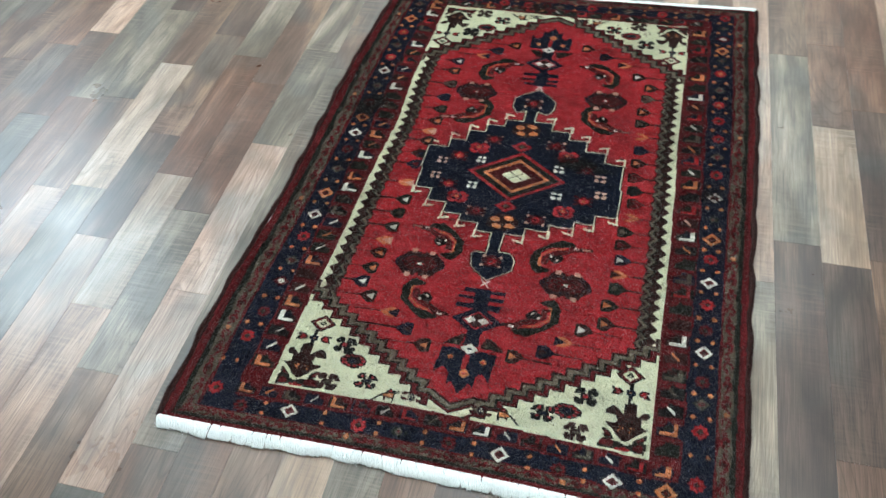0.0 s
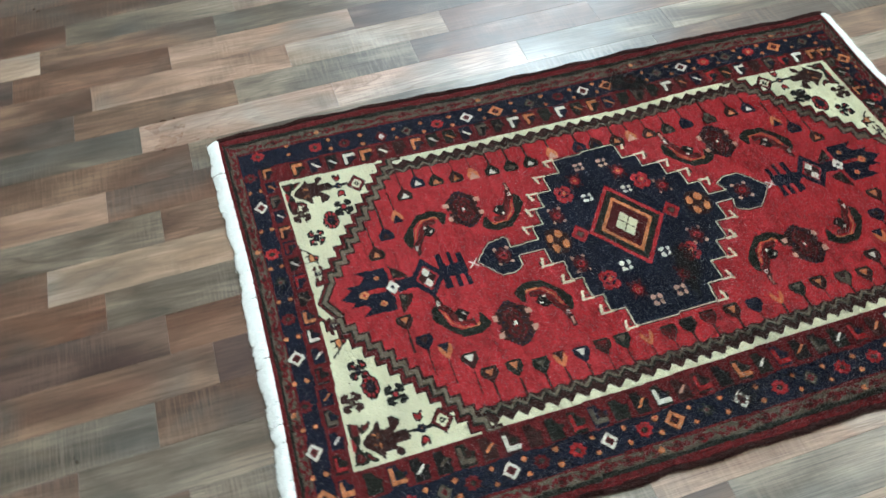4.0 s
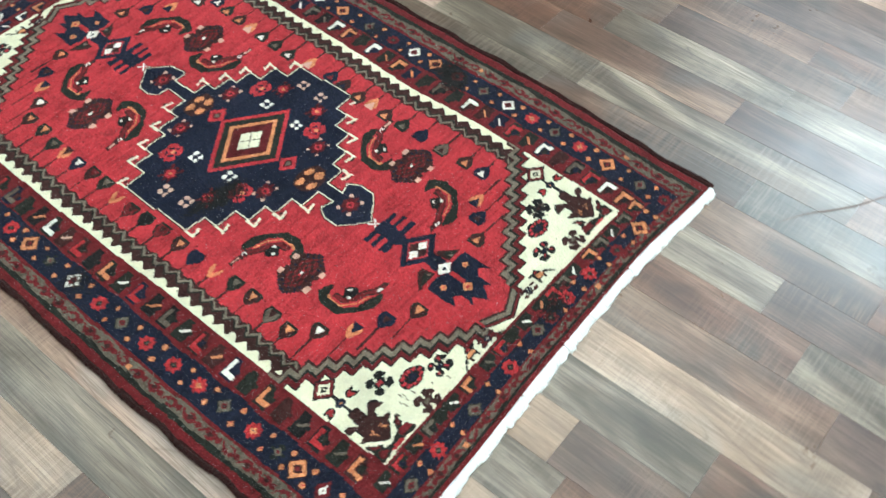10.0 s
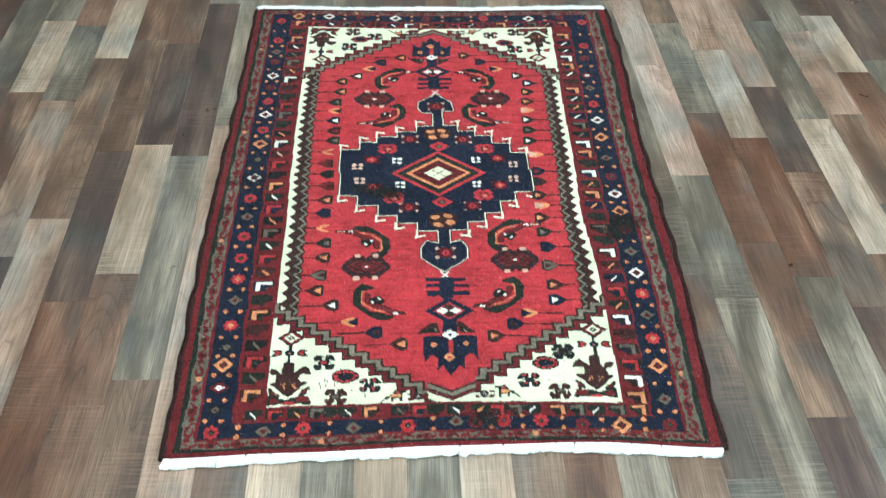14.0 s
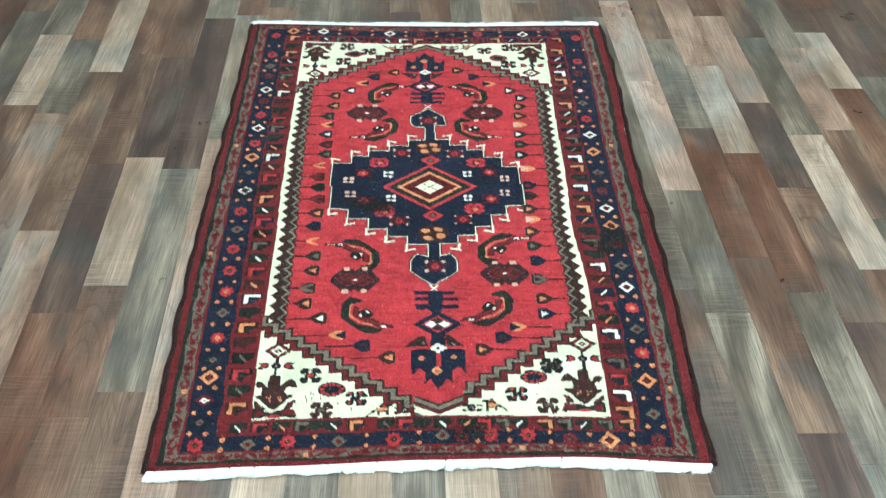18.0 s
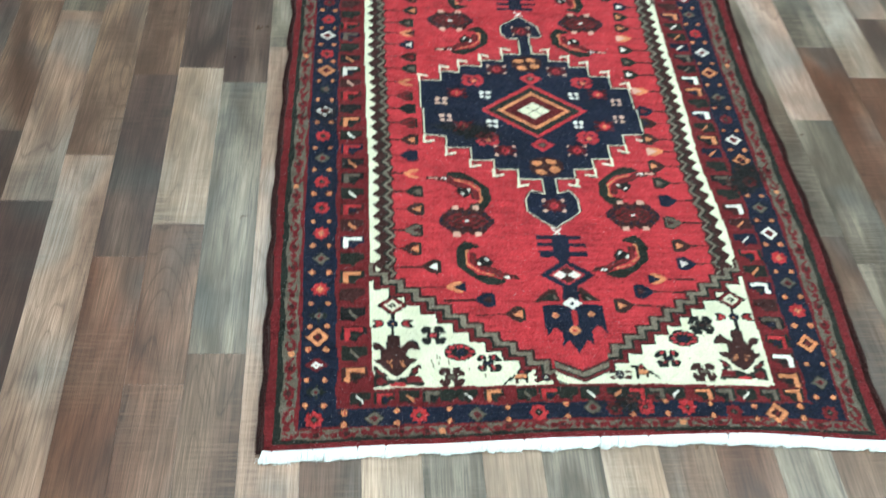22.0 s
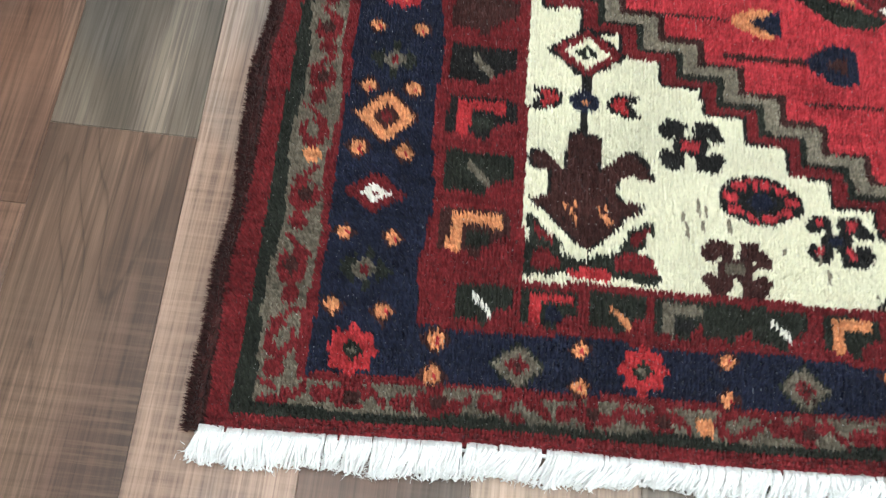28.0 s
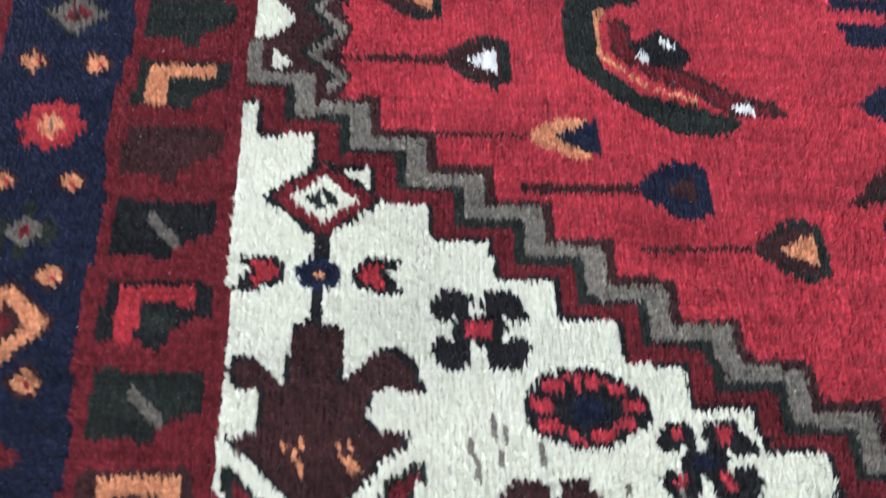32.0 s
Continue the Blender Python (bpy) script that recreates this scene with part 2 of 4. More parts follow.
# strips whose joints can be told: strip number, then joints and tones from the near end to the far end
KNOWN = {
    -11: "dark -0.274 beige 0.32 grey", -10: "brown -0.95 beige -0.15 brown 0.525 light 1.0 grey", -9: "brown -1.02 red -0.41 dark 0.10 brown 0.62 red", -8: "red -0.68 red -0.33 light 0.126 dark 0.60 brown",
    -7: "dark -1.05 brown -0.62 grey 0.08 dark 0.83 pale", -6: "grey -1.35 beige 0.205 pale 0.85 red", -5: "grey -0.95 brown 0.9 grey", -4: "dark -1.04 light -0.7 grey 0.95 brown",
    -3: "red -0.93 grey 1.13 red", -2: "dark -0.89 light -0.6 brown 0.99 grey", -1: "brown -1.10 grey -0.6 dark 0.87 brown", 0: "brown -1.32 light -0.78 red 0.95 dark",
    1: "dark -1.22 brown -0.7 grey 1.06 red", 2: "grey -1.12 red -0.6 light 1.17 brown", 3: "dark -1.02 grey -0.5 brown 0.93 grey", 4: "red -1.18 brown -0.6 red 1.04 beige",
    5: "grey -0.86 brown -0.35 grey 0.845 brown", 6: "brown -1.05 grey -0.42 grey -0.01 rose 0.48 rose 0.95 grey", 7: "dark -0.73 brown -0.25 red 0.25 grey 0.71 brown",
    8: "grey -1.30 grey -0.80 grey -0.36 red 0.14 light 0.56 beige", 9: "brown -0.90 dark -0.45 brown 0.0 dark 0.37 beige 0.85 red", 10: "red -0.78 brown -0.29 light 0.22 grey 0.72 brown 1.17 light",
    11: "dark -0.55 grey -0.12 brown 0.24 beige 0.66 grey", 12: "brown -0.62 grey -0.1 red 0.44 light 0.75 brown", 13: "beige -0.40 brown -0.01 grey 0.5 dark 0.9 red",
}
USUAL = ["brown", "grey", "red", "dark", "beige", "grey", "brown", "brown", "light", "dark"]
lay_rng = random.Random(21)
far_pieces = {}


def strip_mesh(x0, x1, y0, y1):
    """A strip with finely eased long edges; corners follow the boards' slant."""
    g, d = 0.00008, 0.00035
    vs = []
    for z, inset in ((-0.008, g), (-d, g), (0.0, g + d)):
        for x, y in ((x0 + inset, y0 + inset), (x1 - inset, y0 + inset), (x1 - inset, y1 - inset), (x0 + inset, y1 - inset)):
            vs.append((x + TILT * y, y, z))
    fs = [(8, 9, 10, 11)] + [(4 * r + i, 4 * r + (i + 1) % 4, 4 * r + 4 + (i + 1) % 4, 4 * r + 4 + i) for r in (0, 1) for i in range(4)]
    return vs, fs


k0, k1 = int((X0 - 0.15 - PHASE) // STRIP), int((X1 + 0.15 - PHASE) // STRIP)
for k in range(k0, k1 + 1):
    x0, x1 = PHASE + STRIP * k, PHASE + STRIP * (k + 1)
    words = KNOWN.get(k, "").split()
    if words:
        joints, tones = [float(w) for w in words[1::2]], words[0::2]
    else:
        joints, tones = [lay_rng.uniform(-0.3, 0.3)], [lay_rng.choice(USUAL), lay_rng.choice(USUAL)]
    while joints[0] > Y0 + 0.5:
        joints.insert(0, joints[0] - lay_rng.uniform(0.36, 0.58))
        tones.insert(0, lay_rng.choice(USUAL))
    while joints[-1] < Y1 - 0.5:
        joints.append(joints[-1] + lay_rng.uniform(0.36, 0.58))
        tones.append(lay_rng.choice(USUAL))
    ends = [Y0 + 0.002] + joints + [Y1 - 0.002]
    for y0, y1, tone in zip(ends, ends[1:], tones):
        mid = (x0 + x1) / 2 + TILT * (y0 + y1) / 2
        if mid < X0 + 0.06 or mid > X1 - 0.06:
            continue
        vs, fs = strip_mesh(x0, x1, y0, y1)
        if -1.35 < mid < 1.45 and -1.75 < (y0 + y1) / 2 < 1.65:
            me = bpy.data.meshes.new("strip")
            me.from_pydata(vs, [], fs)
            me.materials.append(WOODS[tone])
            new("strip", me).parent = floor
        else:
            all_v, all_f = far_pieces.setdefault(tone, ([], []))
            n = len(all_v)
            all_v.extend(vs)
            all_f.extend(tuple(n + i for i in f) for f in fs)
for tone, (vs, fs) in far_pieces.items():
    me = bpy.data.meshes.new("strips")
    me.from_pydata(vs, [], fs)
    me.materials.append(WOODS[tone])
    ob = new("strips", me)
    ob.parent = floor
    tagged(ob, kind="stuff")


# an old scratch in the wear layer
def floor_mark(name, pts, width, colour, label):
    m, nt, b = material(name, 0.5, 0.2)
    co = nt.nodes.new("ShaderNodeTexCoord").outputs["Object"]
    nt.links.new(mix_colour(nt, noise_at(nt, co, 40.0), colour, tuple(c * 2.2 for c in colour)), b.inputs["Base Color"])
    bm = bmesh.new()
    prev = None
    for k, (x, y) in enumerate(pts):
        x1, y1 = pts[min(k + 1, len(pts) - 1)]
        x0, y0 = pts[max(k - 1, 0)]
        d = Vector((x1 - x0, y1 - y0)).normalized()
        w = width * (0.25 + math.sin(math.pi * (k + 0.5) / len(pts))) * 0.6
        row = [bm.verts.new((x - d.y * w, y + d.x * w, 0.0006)), bm.verts.new((x + d.y * w, y - d.x * w, 0.0006))]
        if prev:
            bm.faces.new((prev[0], prev[1], row[1], row[0]))
        prev = row
    return mesh_object(name, bm, m, floor, label)


floor_mark("scratch", [(0.775 - 0.252 * k / 11, -1.119 + 0.175 * k / 11 + 0.004 * math.sin(k * 0.9)) for k in range(12)], 0.0025, (0.050, 0.028, 0.022), "dark brown scratch in the laminate")
# ---- the rug ----
LEFT_EDGE = ((-0.80, -0.2, 0.3, 0.79), (-0.527, -0.541, -0.540, -0.544))
RIGHT_EDGE = ((-0.80, -0.3, 0.1, 0.5, 0.78), (0.510, 0.523, 0.519, 0.532, 0.529))
NEAR_END = ((-0.54, -0.3, 0.0, 0.25, 0.52), (-0.808, -0.799, -0.788, -0.785, -0.802))
FAR_END = ((-0.55, -0.15, 0.1, 0.53), (0.783, 0.774, 0.773, 0.781))


def smooth(table, v):
    """Interpolate a short table with eased steps."""
    xs, ys = np.array(table[0]), np.array(table[1])
    v = np.clip(v, xs[0], xs[-1])
    i = np.clip(np.searchsorted(xs, v) - 1, 0, len(xs) - 2)
    f = (v - xs[i]) / (xs[i + 1] - xs[i])
    f = f * f * (3 - 2 * f)
    return ys[i] * (1 - f) + ys[i + 1] * f


NX, NY = 426, 632


def lay(s, t):
    """From the loom's even grid (0 to 1 both ways) to where that knot lies on the floor."""
    y0 = -0.80 + 1.58 * t
    x = smooth(LEFT_EDGE, y0) * (1 - s) + smooth(RIGHT_EDGE, y0) * s
    x = x + 0.0013 * (np.sin(y0 * 47) + 0.6 * np.sin(y0 * 83 + 4 * s)) * np.abs(2 * s - 1) ** 6
    y = smooth(NEAR_END, x) * (1 - t) + smooth(FAR_END, x) * t
    return x, y


S, T = np.meshgrid((np.arange(NX) + 0.5) / NX, (np.arange(NY) + 0.5) / NY)
PX, PY = lay(S, T)
DYES = {
    "red": (0.495, 0.042, 0.055), "maroon": (0.105, 0.011, 0.014), "navy": (0.0110, 0.0150, 0.035), "cream": (0.75, 0.745, 0.575),
    "green": (0.020, 0.024, 0.018), "olive": (0.150, 0.132, 0.100), "orange": (0.80, 0.295, 0.135), "brown": (0.052, 0.018, 0.016),
    "black": (0.013, 0.013, 0.013), "white": (0.78, 0.775, 0.70), "pink": (0.62, 0.41, 0.32), "wine": (0.160, 0.015, 0.019),
    "scarlet": (0.45, 0.036, 0.043), "dusk": (0.040, 0.0105, 0.0095), "ash": (0.225, 0.200, 0.152),
}
INK = {n: i for i, n in enumerate(DYES)}
ink = np.full((NY, NX), INK["red"], np.int16)
piece = np.zeros((NY, NX), np.int32)
PARTS = [("field", 0, "deep red wool pile field")]


def part(name, label="", under=0):
    PARTS.append((name, under, label))
    return len(PARTS) - 1


def paint(mask, dye, owner=None):
    ink[mask] = INK[dye]
    if owner is not None:
        piece[mask] = owner


def poly(pts, x=None, y=None):
    """Mask of the knots inside a polygon."""
    x, y = (PX, PY) if x is None else (x, y)
    inside = np.zeros(x.shape, bool)
    for (x0, y0), (x1, y1) in zip(pts, pts[1:] + pts[:1]):
        if y0 != y1:
            inside ^= ((y0 > y) != (y1 > y)) & (x < (x1 - x0) * (y - y0) / (y1 - y0) + x0)
    return inside


def window(cx, cy, rx, ry):
    """The slice of the loom round a place, so that small figures cost little."""
    i0, i1 = int((cx - rx + 0.56) / 0.00252) - 12, int((cx + rx + 0.56) / 0.00250) + 14
    j0, j1 = int((cy - ry + 0.815) / 0.00252) - 14, int((cy + ry + 0.815) / 0.00248) + 16
    return slice(max(j0, 0), min(j1, NY)), slice(max(i0, 0), min(i1, NX))


LETTER = {"r": "red", "m": "maroon", "n": "navy", "c": "cream", "g": "green", "o": "olive", "a": "orange", "b": "brown",
          "k": "black", "v": "wine", "w": "white", "p": "pink", "s": "scarlet"}


def finer(g):
    """Double a chart both ways, cutting the corners of its steps, as a weaver does on a slant."""
    p = np.pad(g, 1, mode="edge")
    up, down, left, right, c = p[:-2, 1:-1], p[2:, 1:-1], p[1:-1, :-2], p[1:-1, 2:], g
    out = np.repeat(np.repeat(g, 2, 0), 2, 1)
    ok = (up != down) & (left != right)
    out[0::2, 0::2] = np.where(ok & (left == up), left, c)
    out[0::2, 1::2] = np.where(ok & (up == right), right, c)
    out[1::2, 0::2] = np.where(ok & (left == down), left, c)
    out[1::2, 1::2] = np.where(ok & (down == right), right, c)
    return out


def chart(rows, cx, cy, dx, dy, owner, fx=1, fy=1, swap=None, blocky=False):
    """Knot a weaver's chart, one letter a dye, centred on a place; fx, fy = -1 mirror it."""
    rows = rows.split()
    w = max(len(r) for r in rows)
    grid_raw = np.pad(np.array([list(r.ljust(w, ".")) for r in rows]), 1, constant_values=".")
    grid = finer(grid_raw)
    if blocky:
        grid = grid_raw.repeat(2, 0).repeat(2, 1)
    h, w = grid.shape
    dx, dy = dx / 2, dy / 2
    win = window(cx, cy, w * dx / 2, h * dy / 2)
    x, y = PX[win], PY[win]
    i = np.floor(fx * (x - cx) / dx + w / 2).astype(int)
    j = np.floor(-fy * (y - cy) / dy + h / 2).astype(int)
    ok = (i >= 0) & (i < w) & (j >= 0) & (j < h)
    got = np.where(ok, grid[np.clip(j, 0, h - 1), np.clip(i, 0, w - 1)], ".")
    for c in np.unique(got):
        if c != ".":
            d = (swap or {}).get(c, c)
            ink[win][got == c] = INK[LETTER[d]]
            if owner is not None:
                piece[win][got == c] = owner


def fill(cx, cy, rx, ry, test, dye, owner=None):
    """Paint the knots near a place where test(x, y), in local metres, holds."""
    win = window(cx, cy, rx, ry)
    m = test(PX[win] - cx, PY[win] - cy)
    ink[win][m] = INK[dye]
    if owner is not None:
        piece[win][m] = owner


def diamond(cx, cy, rx, ry, dyes, owner=None):
    """Nested diamonds: pairs of share and dye, outermost first."""
    for share, dye in dyes:
        fill(cx, cy, rx, ry, lambda x, y: np.abs(x) / rx + np.abs(y) / ry < share, dye, owner)


def rect(x0, y0, x1, y1, dye, owner=None):
    cx, cy, rx, ry = (x0 + x1) / 2, (y0 + y1) / 2, abs(x1 - x0) / 2, abs(y1 - y0) / 2
    fill(cx, cy, rx, ry, lambda x, y: (np.abs(x) < rx) & (np.abs(y) < ry), dye, owner)


# borders, from the outer edge inwards
to_left, to_right = PX - smooth(LEFT_EDGE, PY), smooth(RIGHT_EDGE, PY) - PX
to_near, to_far = PY - smooth(NEAR_END, PX), smooth(FAR_END, PX) - PY
CREAM_LEFT = ((-0.70, -0.45, -0.2, 0.0, 0.2, 0.4, 0.68), (-0.351, -0.3605, -0.3645, -0.3715, -0.377, -0.3775, -0.379))
CREAM_RIGHT = ((-0.70, -0.5, -0.34, -0.15, 0.05, 0.2, 0.45, 0.67), (0.338, 0.340, 0.343, 0.333, 0.3395, 0.3405, 0.344, 0.348))
CREAM_NEAR = ((-0.352, -0.29, -0.18, 0.0, 0.14, 0.337), (-0.697, -0.694, -0.6920, -0.6892, -0.691, -0.6955))
CREAM_FAR = ((-0.379, -0.27, -0.1, 0.07, 0.24, 0.347), (0.677, 0.671, 0.6646, 0.6617, 0.6654, 0.669))
in_left, in_right = PX - smooth(CREAM_LEFT, PY), smooth(CREAM_RIGHT, PY) - PX
in_near, in_far = PY - smooth(CREAM_NEAR, PX), smooth(CREAM_FAR, PX) - PY
side = np.minimum(in_left, in_right)
end = np.minimum(in_near, in_far)
inner = np.minimum(side, end)
SIDE_W = np.where(PX < 0, to_left - in_left, to_right - in_right)
END_W = np.where(PY < 0, to_near - in_near, to_far - in_far)
# depth runs from 0 at the outer edge to 1 at the cream line, and picks the mitre at the corners
depth_side = np.minimum(to_left, to_right) / SIDE_W
depth_end = np.minimum(to_near, to_far) / END_W
depth = np.minimum(depth_side, depth_end)
near_side = depth_side < depth_end
OUTER_BAND = part("outer_band", "dark red overcast outer band")
DARK_BAND = part("dark_band", "narrow dark green guard band")
GUARD = part("guard_border", "grey-olive guard border with red curls")
MAIN = part("main_border", "navy border with diamonds and flower heads")
KEY_BORDER = part("key_border", "dark red border of hooked key figures")
# shares of the border's width on the left side, the right side and the ends
BANDS = (("wine", KEY_BORDER, 1.0, 1.0, 1.0), ("navy", MAIN, 0.662, 0.690, 0.655), ("wine", GUARD, 0.325, 0.382, 0.345), ("olive", GUARD, 0.291, 0.345, 0.305),
         ("green", DARK_BAND, 0.153, 0.193, 0.150), ("wine", OUTER_BAND, 0.100, 0.128, 0.090))
for dye, owner, dl, dr, de in BANDS:
    edge_at = np.where(near_side, np.where(PX < 0, dl, dr), de) + 0.012 * np.sin(PY * 61 + PX * 53) * (dye != "wine")
    paint(depth < edge_at, dye, owner)
paint((depth_side < 0.020 + 0.008 * np.sin(PY * 37)) & near_side, "dusk", OUTER_BAND)
along = np.where(near_side, PY, PX)
# curls of the guard border
mid = np.where(near_side, np.where(PX < 0, 0.222, 0.270), 0.228)
wide = np.where(near_side, SIDE_W, END_W)
off = (depth - mid) * wide
half_band = np.where(near_side, 0.0115, 0.0098)
unit = along / 0.044 + 0.10 * np.sin(along * 23)
turn_no = np.round(unit)
flip = np.where(turn_no % 2 == 0, 1.0, -1.0)
u, v = (unit - turn_no) * 0.044, off * flip
on_guard = (piece == GUARD) & (ink == INK["olive"])
# each curl is a hook round a dark eye that runs out into a tail towards the next one
ring = np.hypot(u / 0.0108, v / (half_band * 0.82))
hook = (ring < 1.0) & ~((u > 0.0035) & (v < -0.0015) & (v > -0.0050))
tail = np.abs(v - half_band * (0.62 - (u - 0.008) * 95)) < 0.0030
tail &= (u > 0.008) & (u < 0.020)
lump = np.hypot((u + 0.0165) / 0.0058, (v - 0.0010) / 0.0055) < 1.0
paint((hook | tail | lump) & on_guard, "wine", GUARD)
inside = np.hypot((u - 0.0012) / 0.0050, (v + 0.0008) / (half_band * 0.40)) < 1.0
paint(inside & on_guard & (turn_no % 3 != 1), "brown", GUARD)
paint(inside & on_guard & (turn_no % 3 == 1), "olive", GUARD)
paint(lump & on_guard & (turn_no % 9 == 4), "orange", GUARD)

# key figures, from the far end to the near end: dye and kind (L hook, z dash, . plain)
KEY_L = "g. aL cz oz oL az cL m. g. sL oL g. az cL pz sL k. aL cz sL az oL cz sL az cL g. aL b. oz sL oz aL"
KEY_R = "aL cz cz cL aL cz b. aL cz az cz oL oz cL aL g. cL az aL az g. oL s. cL az cz sL az cL b. oL sL cL aL"
DARKS = ("green", "navy", "brown", "green", "black", "navy")
LIGHTS = {"a": "orange", "o": "olive", "c": "white", "s": "scarlet", "m": "wine", "n": "navy", "g": "green", "b": "brown", "k": "black", "z": "white", "p": "pink"}


def key_figure(cx, cy, w, h, ground, dye, kind, fx, label_part):
    """One hooked figure in its own dark cell: a thick hook, or a slanting dash."""
    rect(cx - w / 2, cy - h / 2, cx + w / 2, cy + h / 2, ground, label_part)
    fill(cx, cy, w / 2, h / 2, lambda x, y: (fx * x > 0.12 * w) & (fx * x < 0.5 * w) & (y < -0.05 * h) & (y > -0.5 * h) & (fx * x / w - y / h > 0.42), "wine")
    fill(cx, cy, w / 2, h / 2, lambda x, y: (fx * x < -0.06 * w) & (fx * x > -0.5 * w) & (y < -0.40 * h) & (y > -0.5 * h), "wine")
    if kind == "L":
        fill(cx, cy, w / 2, h / 2, lambda x, y: (fx * x > -0.12 * w) & (fx * x < 0.2 * w) & (np.abs(y + 0.1 * h) < 0.16 * h), DARKS[int(abs(cy) * 900) % 6])
        fill(cx, cy, w / 2, h / 2, lambda x, y: ((y > 0.17 * h) & (y < 0.42 * h) & (np.abs(x) < 0.37 * w)) |
             ((fx * x < -0.16 * w) & (fx * x > -0.37 * w) & (y > -0.42 * h) & (y < 0.4 * h)), dye)
    elif kind == "z":
        fill(cx, cy, w / 2, h / 2, lambda x, y: (np.abs(y + fx * x * 0.9) < 0.11 * h) & (np.abs(x) < 0.18 * w), dye)


def key_run(words, ys, line_out, fx):
    for k, (word, cy) in enumerate(zip(words.split(), ys)):
        c, kind = word
        h = abs(ys[0] - ys[1]) * 0.76
        ground = DARKS[(k * 5 + (k // 3)) % 6] if kind != "." else {"s": "green", "m": "brown"}.get(c, LIGHTS[c])
        key_figure(line_out(cy), cy, 0.0445, h, ground, LIGHTS[c], kind if kind != "." else "n", fx, part("key_figure", "", KEY_BORDER))


key_run(KEY_L, np.linspace(0.6480, -0.6700, 33), lambda y: float(smooth(CREAM_LEFT, np.array(y))) - 0.0300, 1)
key_run(KEY_R, np.linspace(0.6200, -0.6850, 34), lambda y: float(smooth(CREAM_RIGHT, np.array(y))) + 0.0300, -1)
NEAR_KEYS = ("cz sL az oL b. cz aL oz sL g. cz az sL oL cz aL oL cz oL aL".split(),
             (-0.373, -0.332, -0.291, -0.2525, -0.224, -0.193, -0.150, -0.093, -0.056, -0.022, 0.014, 0.060, 0.094, 0.128, 0.160, 0.210, 0.247, 0.283, 0.326, 0.367))
for k, (word, cx) in enumerate(zip(*NEAR_KEYS)):
    cy = float(smooth(CREAM_NEAR, np.array(cx))) - 0.0185
    key_figure(cx, cy, 0.034, 0.025, DARKS[(k * 3) % 6], LIGHTS[word[0]], word[1], 1 if cx < 0.05 else -1, part("key_figure", "", KEY_BORDER))
for k, word in enumerate("aL sL cz oL az mL cz cL aL oz sL cz mL aL cz oL az aL".split()):
    cx = -0.405 + 0.790 / 17 * k
    cy = float(smooth(CREAM_FAR, np.array(cx))) + 0.0175
    key_figure(cx, cy, 0.037, 0.025, DARKS[(k * 3 + 1) % 6], LIGHTS[word[0]], word[1], 1 if cx < 0 else -1, part("key_figure", "", KEY_BORDER))


# figures of the navy border
def border_figure(cx, cy, kind):
    p = part("border_diamond" if kind in "waop" else "border_flower", "", MAIN)
    if kind == "w":
        diamond(cx, cy, 0.0205, 0.0185, ((1.0, "brown"), (0.88, "white"), (0.50, "wine"), (0.22, "brown")), p)
    elif kind == "a":
        diamond(cx, cy, 0.0225, 0.0215, ((1.0, "brown"), (0.90, "orange"), (0.46, "brown"), (0.20, "wine")), p)
    elif kind == "o":
        diamond(cx, cy, 0.0175, 0.0155, ((1.0, "green"), (0.86, "olive"), (0.42, "wine"), (0.2, "brown")), p)
    elif kind == "p":
        diamond(cx, cy, 0.0205, 0.0150, ((1.0, "maroon"), (0.88, "wine"), (0.46, "white"), (0.14, "wine")), p)
    elif kind == "g":
        rx, ry = 0.0185, 0.0165
        fill(cx, cy, rx, ry, lambda x, y: ((np.abs(x) / rx + np.abs(y) / ry) < 0.95) & ((x * 1e3).astype(int) % 3 != 0), "green", p)
        fill(cx, cy, rx, ry, lambda x, y: (np.abs(x) / rx + np.abs(y) / ry) < 0.5, "olive", p)
        fill(cx, cy, rx, ry, lambda x, y: (np.abs(x) / rx + np.abs(y) / ry) < 0.2, "wine", p)
    else:
        dye, r = {"r": ("scarlet", 0.0165), "m": ("wine", 0.0155), "f": ("scarlet", 0.0165)}[kind]
        fill(cx, cy, r, r, lambda x, y: np.hypot(x, y) < r * (0.86 + 0.10 * np.cos(8 * np.arctan2(y, x))), dye, p)
        fill(cx, cy, r, r, lambda x, y: np.abs(x) + np.abs(y) < r * 0.42, "orange" if kind == "f" else "green", p)
        fill(cx, cy, r, r, lambda x, y: np.abs(x) + np.abs(y) < r * 0.16, "olive", p)


def small_dot(cx, cy, r=0.0060):
    p = part("border_dot", "", MAIN)
    fill(cx, cy, 2 * r, 2 * r, lambda x, y: np.abs(x) * 0.9 + np.abs(y) < r * 1.5, "brown", p)
    fill(cx, cy, r, r, lambda x, y: np.abs(x) ** 1.5 + np.abs(y) ** 1.5 < (r * 0.95) ** 1.5, "orange", p)
    fill(cx, cy, r, r, lambda x, y: (x > r * 0.1) & (y < r * 0.1) & (np.hypot(x, y) < r * 0.5), "scarlet", p)


MAIN_L = "r r o m w m r w r a g w r o r r f o f g a p g r".split()
MAIN_R = "r r m p o r w a o m w a r o w f o f a o m".split()
LEFT_Y = (0.708, 0.600, 0.540, 0.490, 0.420, 0.365, 0.298, 0.239, 0.172, 0.113, 0.051, -0.019, -0.096, -0.160, -0.2265, -0.2955, -0.3595, -0.4206, -0.491, -0.549, -0.594, -0.650, -0.702, -0.753)
RIGHT_Y = (0.6985, 0.568, 0.5016, 0.4148, 0.3538, 0.2792, 0.2078, 0.1346, 0.0486, -0.0243, -0.088, -0.150, -0.2125, -0.285, -0.352, -0.414, -0.475, -0.538, -0.609, -0.689, -0.748)
